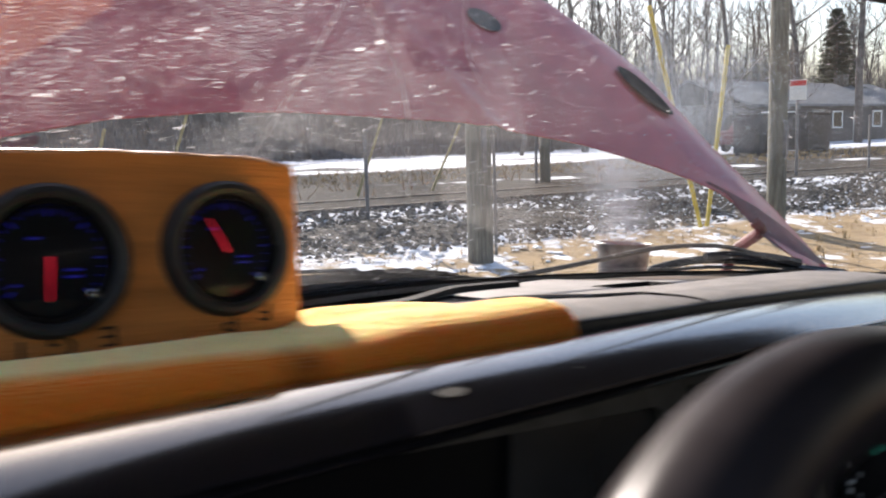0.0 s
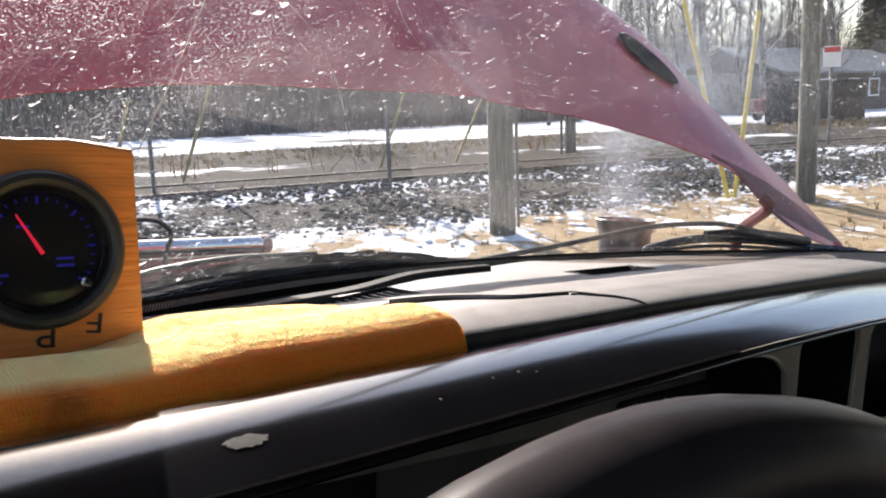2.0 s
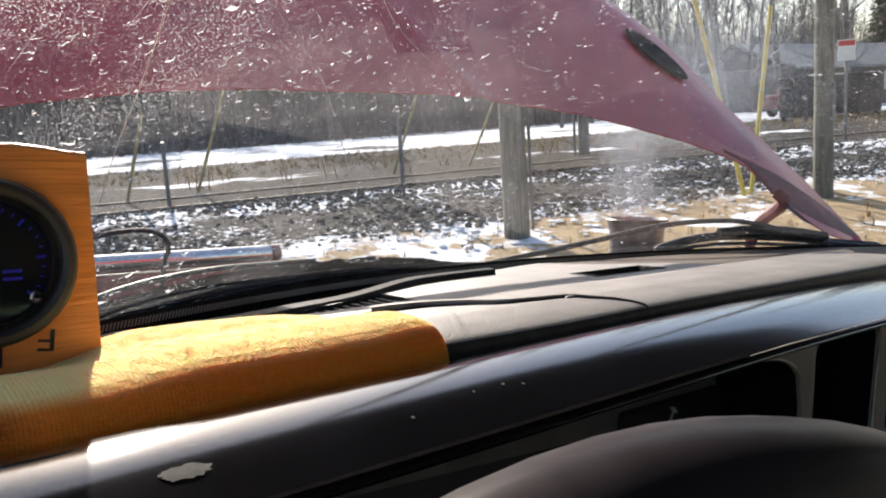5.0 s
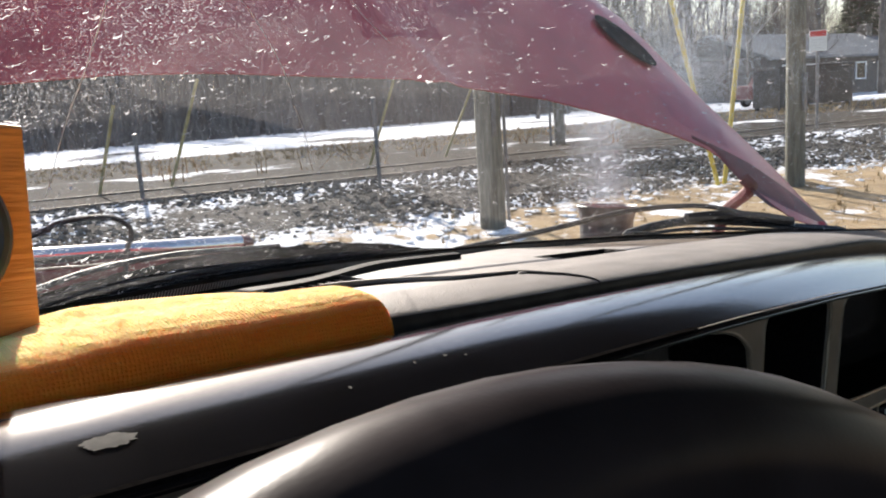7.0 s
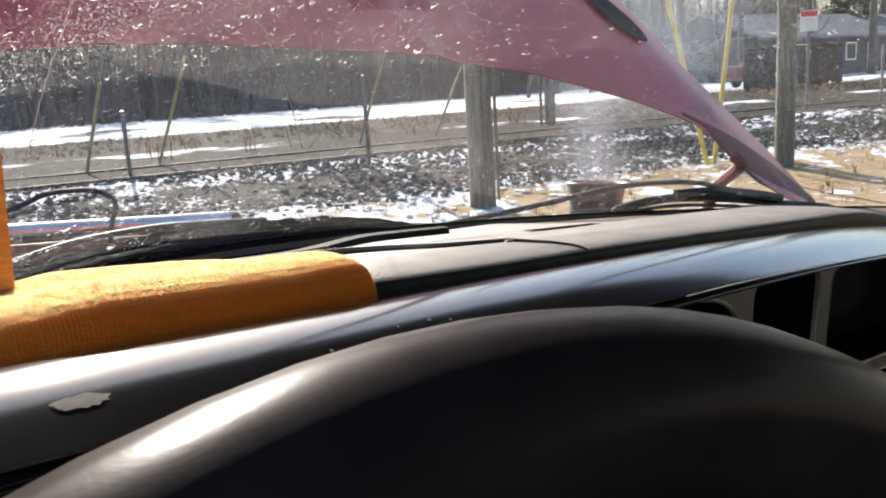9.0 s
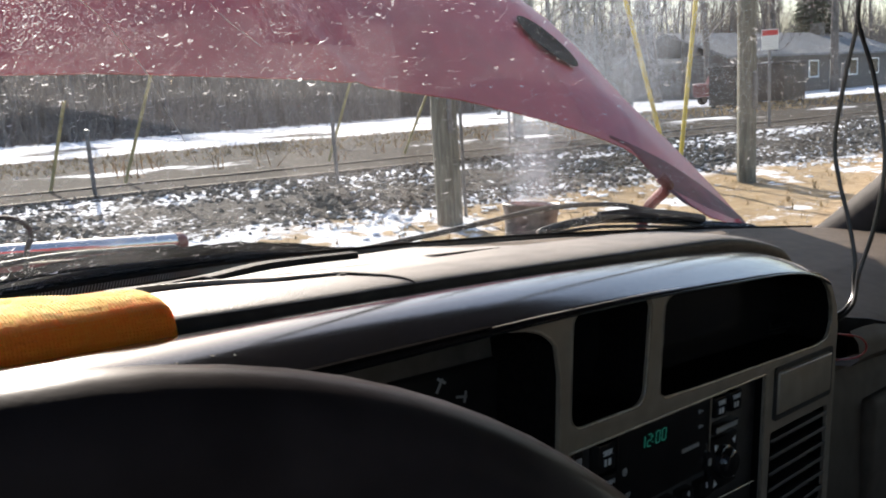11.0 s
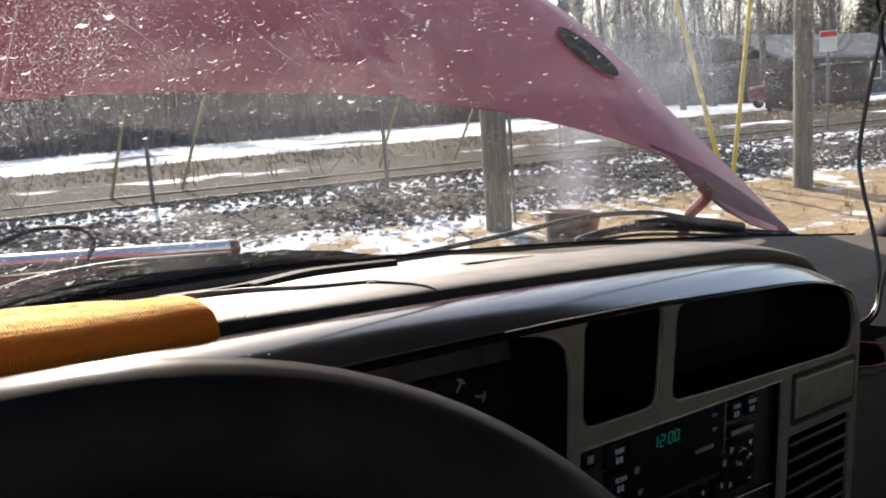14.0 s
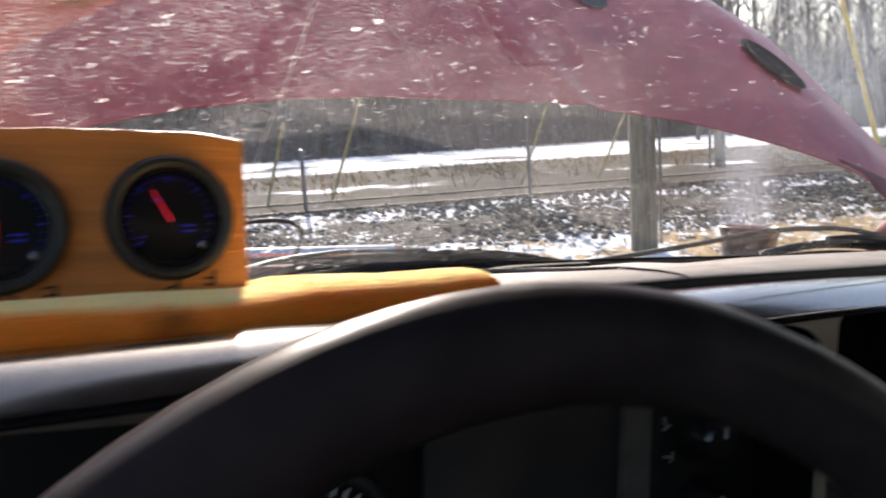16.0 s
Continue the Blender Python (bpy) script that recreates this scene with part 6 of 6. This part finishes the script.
# ---- things on the dashboard ----


def towel_front(u):
    return interp(u, (-0.80, -0.55, -0.50, -0.45, -0.40, -0.35, -0.28), (0.012, 0.019, 0.0210, 0.0230, 0.0244, 0.0248, 0.0248))


def towel_top(u, v):
    """Height of the folded towel's upper side: it dips to the block and lies in a second fold beside it."""
    shift = (towel_front(u) + 0.010) * (1 - smoothstep(v, 0.05, 0.13))
    at, v = v, v - shift
    front = interp(v, (-0.010, -0.0096, -0.0085, -0.0065, -0.003, 0.002, 0.008, 0.016, 0.028, 0.04, 0.06, 0.09, 0.118, 0.16, 0.27), (0.0790, 0.0818, 0.0848, 0.0872, 0.0898, 0.0915, 0.0924, 0.0928, 0.0926, 0.0908, 0.0872, 0.0824, 0.0785, 0.080, 0.066))
    front -= 0.04 * max(0.0, -0.40 - u) * smoothstep(v, 0.01, 0.10)
    beside = interp(v, (-0.010, -0.0096, -0.0085, -0.0065, -0.003, 0.002, 0.008, 0.016, 0.028, 0.04, 0.06, 0.09, 0.106, 0.122, 0.140, 0.16), (0.0805, 0.0837, 0.0873, 0.0906, 0.0938, 0.0956, 0.0966, 0.0970, 0.0966, 0.0947, 0.0912, 0.0878, 0.0864, 0.0872, 0.0856, 0.078))
    k = smoothstep(u, -0.395, -0.350)
    w = front * (1 - k) + beside * k
    v = at
    end = max(0.0, 1 - max(0.0, 1 - (-0.2670 - u) / 0.0055) ** 2.6)
    n = 0.0018 * noise.noise((u * 16, v * 20, 2)) + 0.0006 * noise.noise((u * 45, v * 45, 5))
    floor = min(0.084, max(0.078 - 0.12 * max(0.0, v - 0.16), pad_w(u, v))) if v > 0.028 else 0.080
    top = max(floor - 0.002, floor + (w + n - floor) * (0.5 + 0.5 * end ** 0.5))
    return max(top, pad_w(u, v) + 0.0008) if v > 0.028 and u > -0.36 else max(top, 0.074)


def build_towel():
    """A folded terry cloth: its loops stand in rows over the whole upper side and the rolled front."""
    cu, cn = 200, 90
    rough = np.zeros((cu + 1, cn + 1, 3))
    for i in range(cu + 1):
        u = -0.80 + 0.18 * i / 20 if i < 20 else -0.62 + 0.352 * (i - 20) / (cu - 20)
        tip = smoothstep(u, -0.302, -0.267)
        f = towel_front(u) - 0.0012 * tip ** 2 + 0.0008 * noise.noise((u * 14, 0, 7))
        foot = interp(u, (-0.80, -0.50, -0.40, -0.28), (0.063, 0.0750, 0.0772, 0.0792))
        # behind the block it reaches further, unseen, for an orange reflection in the glass
        b = 0.152 - 0.030 * tip ** 1.5 + 0.006 * noise.noise((u * 18, 1, 4)) + 0.11 * smoothstep(-u, 0.385, 0.41)
        for j in range(cn + 1):
            k = j / cn
            # the front rolls under at its foot
            q = max(0.0, k - 0.06) / 0.94
            v = f + (b - f) * q ** 1.25 + 0.003 * max(0.0, 1 - k / 0.06)
            w = towel_top(u, v) if k >= 0.06 else foot + (towel_top(u, f) - foot) * k / 0.06
            rough[i, j] = (u, v, w)
    nu, n = 800, 400
    fu = np.concatenate([np.linspace(0, 20, 60, endpoint=False), np.linspace(20, cu, nu - 59)])
    fn = np.linspace(0, cn, n + 1)
    i0, j0 = np.minimum(fu.astype(int), cu - 1), np.minimum(fn.astype(int), cn - 1)
    a, c = (fu - i0)[:, None, None], (fn - j0)[None, :, None]
    q00, q10, q01, q11 = (rough[np.ix_(i0 + x, j0 + y)] for x, y in ((0, 0), (1, 0), (0, 1), (1, 1)))
    grid = (q00 * (1 - a) + q10 * a) * (1 - c) + (q01 * (1 - a) + q11 * a) * c
    normal = np.cross(np.gradient(grid, axis=0), np.gradient(grid, axis=1))
    normal /= np.linalg.norm(normal, axis=2, keepdims=True) + 1e-9
    run = np.concatenate([np.zeros((nu + 1, 1)), np.cumsum(np.linalg.norm(np.diff(grid, axis=1), axis=2), axis=1)], axis=1)
    rng = np.random.default_rng(4)
    wave = grid[:, :, 0] / 0.0014 + 0.35 * np.sin(run * 170 + 9 * grid[:, :, 0]) + 0.5 * np.sin(run * 37 + 40 * grid[:, :, 0])
    col = np.floor(wave)
    along = run / 0.0013 + 0.5 * np.sin(col * 12.9898) + 0.3 * np.sin(grid[:, :, 0] * 90)
    each = np.sin(np.floor(along) * 78.233 + col * 37.719) * 43758.5453
    each -= np.floor(each)
    pile = np.sqrt(np.abs(np.sin(np.pi * wave) * np.sin(np.pi * along)))
    ramp = np.clip((nu - np.arange(nu + 1)) / 14.0, 0, 1)[:, None]
    pile = pile * ramp
    grid += normal * (pile * (0.00022 + 0.00026 * each) + rng.uniform(-0.00007, 0.00007, pile.shape))[:, :, None]
    verts = [tuple(q) for q in grid.reshape(-1, 3)]
    m = n + 1
    faces = [(i * m + j, (i + 1) * m + j, (i + 1) * m + j + 1, i * m + j + 1) for i in range(nu) for j in range(n)]
    # underside edges and the end
    first = len(verts)
    for i in range(nu + 1):
        verts.append((grid[i, 0, 0], grid[i, 0, 1] + 0.002, grid[i, 0, 2] - 0.001))
    faces += [(i * m, first + i, first + i + 1, (i + 1) * m) for i in range(nu)]
    first = len(verts)
    for j in range(m):
        verts.append((grid[nu, j, 0] - 0.001, grid[nu, j, 1], 0.076))
    faces += [(nu * m + j, nu * m + j + 1, first + j + 1, first + j) for j in range(n)]
    me = bpy.data.meshes.new("cloth")
    me.from_pydata(verts, [], faces)
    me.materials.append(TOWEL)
    me.polygons.foreach_set("use_smooth", [True] * len(faces))
    t = thing("folded_towel", "folded orange-yellow terry towel lying along the dashboard edge", "towel", TRUCK)
    ob = new("cloth", me)
    ob.parent = t
    tagged(ob)


build_towel()

LEAN_BACK = math.atan(0.14)
GAUGES = [(-0.409, 0.121), (-0.488, 0.1175), (-0.567, 0.1145), (-0.646, 0.1115)]


def build_block():
    t = thing("gauge_block", "orange stained pine block holding round gauges upside down", "gauge panel", TRUCK @ Matrix.Translation((0, 0.124, 0.084)) @ Matrix.Rotation(-LEAN_BACK, 4, "X"))
    bm = bmesh.new()
    n = 40
    rows = []
    for i in range(n + 1):
        u = -0.72 + 0.351 * i / n
        top = 0.083 - 0.012 * smoothstep(-u, 0.40, 0.72) + 0.0008 * noise.noise((u * 40, 0, 0)) - 0.003 * smoothstep(u, -0.40, -0.37)
        c = 0.0022
        prof = [(0.0, -0.022), (0.0, top - c), (c * 0.4, top - c * 0.3), (c, top), (0.036 - c, top), (0.036, top - c), (0.036, -0.022)]
        rows.append([bm.verts.new((u, v, w)) for v, w in prof])
    for p, q in zip(rows, rows[1:]):
        for j in range(len(prof)):
            bm.faces.new((p[j], p[(j + 1) % len(prof)], q[(j + 1) % len(prof)], q[j]))
    bm.faces.new(rows[0])
    bm.faces.new(rows[-1])
    part("wood_block", bm, WOOD, t, smooth=False)
    bm = bmesh.new()
    tube(bm, smooth_line([(-0.715, -0.0002, 0.046), (-0.62, -0.0002, 0.0455), (-0.56, -0.0002, 0.0465), (-0.525, -0.0002, 0.046)], 5), [0.0007] * 15 + [0.0002], 4)
    part("split", bm, INK, t, "fine split in the grain")
    turn = Matrix.Rotation(radians(180), 4, "Y")
    for text, u, w, tilt in (("F", -0.389, 0.0060, 8), ("P", -0.408, 0.0022, 4), ("E", -0.465, 0.0010, -4), ("G", -0.4845, -0.0015, 6), ("T", -0.500, -0.0022, 0)):
        written(text, 0.0125, Matrix.Translation((u, -0.0006, w)) @ turn @ Matrix.Rotation(radians(tilt), 4, "Y") @ FACE @ Matrix.Diagonal((1.3, 1, 1, 1)), INK, t, "marker_letter", 0.0002)
    pointers = (120, 268, 268, 300)
    for (u, w), ang in zip(GAUGES, pointers):
        y = w - 0.084
        m = Matrix.Translation((u, 0.0, y)) @ Matrix.Rotation(radians(90), 4, "X") @ Matrix.Diagonal((0.95, 0.95, 0.60, 1))
        bm = bmesh.new()
        turned(bm, [(0.0335, -0.001), (0.0340, 0.004), (0.0335, 0.012), (0.0318, 0.016), (0.0295, 0.0165), (0.0275, 0.0145), (0.0268, 0.010), (0.0262, 0.002), (0.0262, -0.001)], m, 48)
        g = part("gauge", bm, RUBBER, t, "black rubber-rimmed gauge")
        bm = bmesh.new()
        turned(bm, [(0.0, 0.0015), (0.0264, 0.0015)], m, 40)
        part("dial_face", bm, DIALFACE, g)
        bm = bmesh.new()
        turned(bm, [(0.0270, 0.0102), (0.0245, 0.0098), (0.0240, 0.0060), (0.0262, 0.0058)], m, 40)
        part("inner_ring", bm, GLOSSBLACK, g)
        bm = bmesh.new()
        for k in range(25):
            a = radians(-40 + 260 * k / 24)
            big = k % 4 == 0
            q = m @ Matrix.Rotation(a, 4, "Z")
            box(bm, (0.0195 if big else 0.0212, -0.0005 if big else -0.0003, 0.0018), (0.0228, 0.0005 if big else 0.0003, 0.0022), 0, q)
        part("scale_marks", bm, BLUE, g, "blue lit scale", smooth=False)
        bm = bmesh.new()
        for k, (x, z, sx) in enumerate(((-0.006, 0.010, 0.005), (0.010, -0.004, 0.007), (0.010, -0.007, 0.007), (-0.014, -0.010, 0.003))):
            box(bm, (x - sx / 2, z - 0.0006, 0.0018), (x + sx / 2, z + 0.0006, 0.0021), 0, m)
        part("dial_bars", bm, BLUE, g, smooth=False)
        bm = bmesh.new()
        q = m @ Matrix.Rotation(radians(ang), 4, "Z")
        vs = [bm.verts.new(q @ Vector(p)) for p in ((-0.002, -0.0008, 0.0042), (0.0175, -0.0003, 0.0042), (0.0175, 0.0003, 0.0042), (-0.002, 0.0008, 0.0042), (-0.002, -0.0008, 0.0034), (0.0175, -0.0003, 0.0034), (0.0175, 0.0003, 0.0034), (-0.002, 0.0008, 0.0034))]
        for f in ((0, 1, 2, 3), (7, 6, 5, 4), (0, 4, 5, 1), (1, 5, 6, 2), (2, 6, 7, 3), (3, 7, 4, 0)):
            bm.faces.new([vs[i] for i in f])
        part("pointer", bm, RED, g, "red lit pointer", smooth=False)
        bm = bmesh.new()
        turned(bm, [(0.0, 0.0125), (0.0018, 0.0122), (0.0026, 0.0108), (0.0026, 0.0080)], m @ Matrix.Translation((0.0170, -0.0150, 0)), 16)
        part("screw", bm, CHROME, g, "small chrome screw")
        bm = bmesh.new()
        turned(bm, [(0.0, 0.0), (0.0250, 0.0)], m @ Matrix.Translation((0, 0, 0.0085)) @ Matrix.Rotation(radians(11), 4, "X"), 40)
        lens = part("lens", bm, GLASS, g)
        lens.visible_shadow = False


build_block()


def build_cables():
    t = thing("hanging_cable", "looped black twin cable hanging down in front of the dash", "cable", TRUCK)
    loops = ([(0.37, -0.02, 0.46), (0.37, 0.009, 0.324), (0.37, 0.004, 0.281), (0.37, 0.012, 0.227), (0.37, 0.018, 0.169), (0.37, 0.012, 0.132), (0.37, 0.003, 0.101), (0.368, -0.006, 0.065), (0.364, -0.008, 0.045), (0.352, -0.012, 0.026), (0.335, -0.004, 0.012), (0.31, 0.02, 0.005), (0.28, 0.035, 0.002)],
             [(0.365, -0.04, 0.46), (0.365, -0.013, 0.321), (0.364, 0.003, 0.283), (0.366, -0.013, 0.226), (0.366, -0.025, 0.17), (0.366, -0.027, 0.134), (0.366, -0.021, 0.087), (0.362, -0.013, 0.050), (0.348, -0.014, 0.022), (0.33, -0.002, 0.006), (0.30, 0.025, -0.001), (0.27, 0.038, -0.003)])
    for pts in loops:
        bm = bmesh.new()
        tube(bm, smooth_line(pts, 6), 0.0020, 8)
        bm.transform(Matrix.Translation((-0.0212, -0.0156, 0.0082)) @ Matrix.Diagonal((0.949, 0.949, 0.949, 1)))
        part("strand", bm, WIRE, t)
    t = thing("loose_wire", "thin red loose wire sticking out beside the bezel", "wire", TRUCK)
    bm = bmesh.new()
    tube(bm, smooth_line([(0.306, -0.01, 0.002), (0.325, -0.03, -0.001), (0.334, -0.034, -0.012), (0.325, -0.028, -0.02), (0.307, -0.01, -0.022)], 6), 0.0008, 6)
    part("strand", bm, REDWIRE, t)


build_cables()
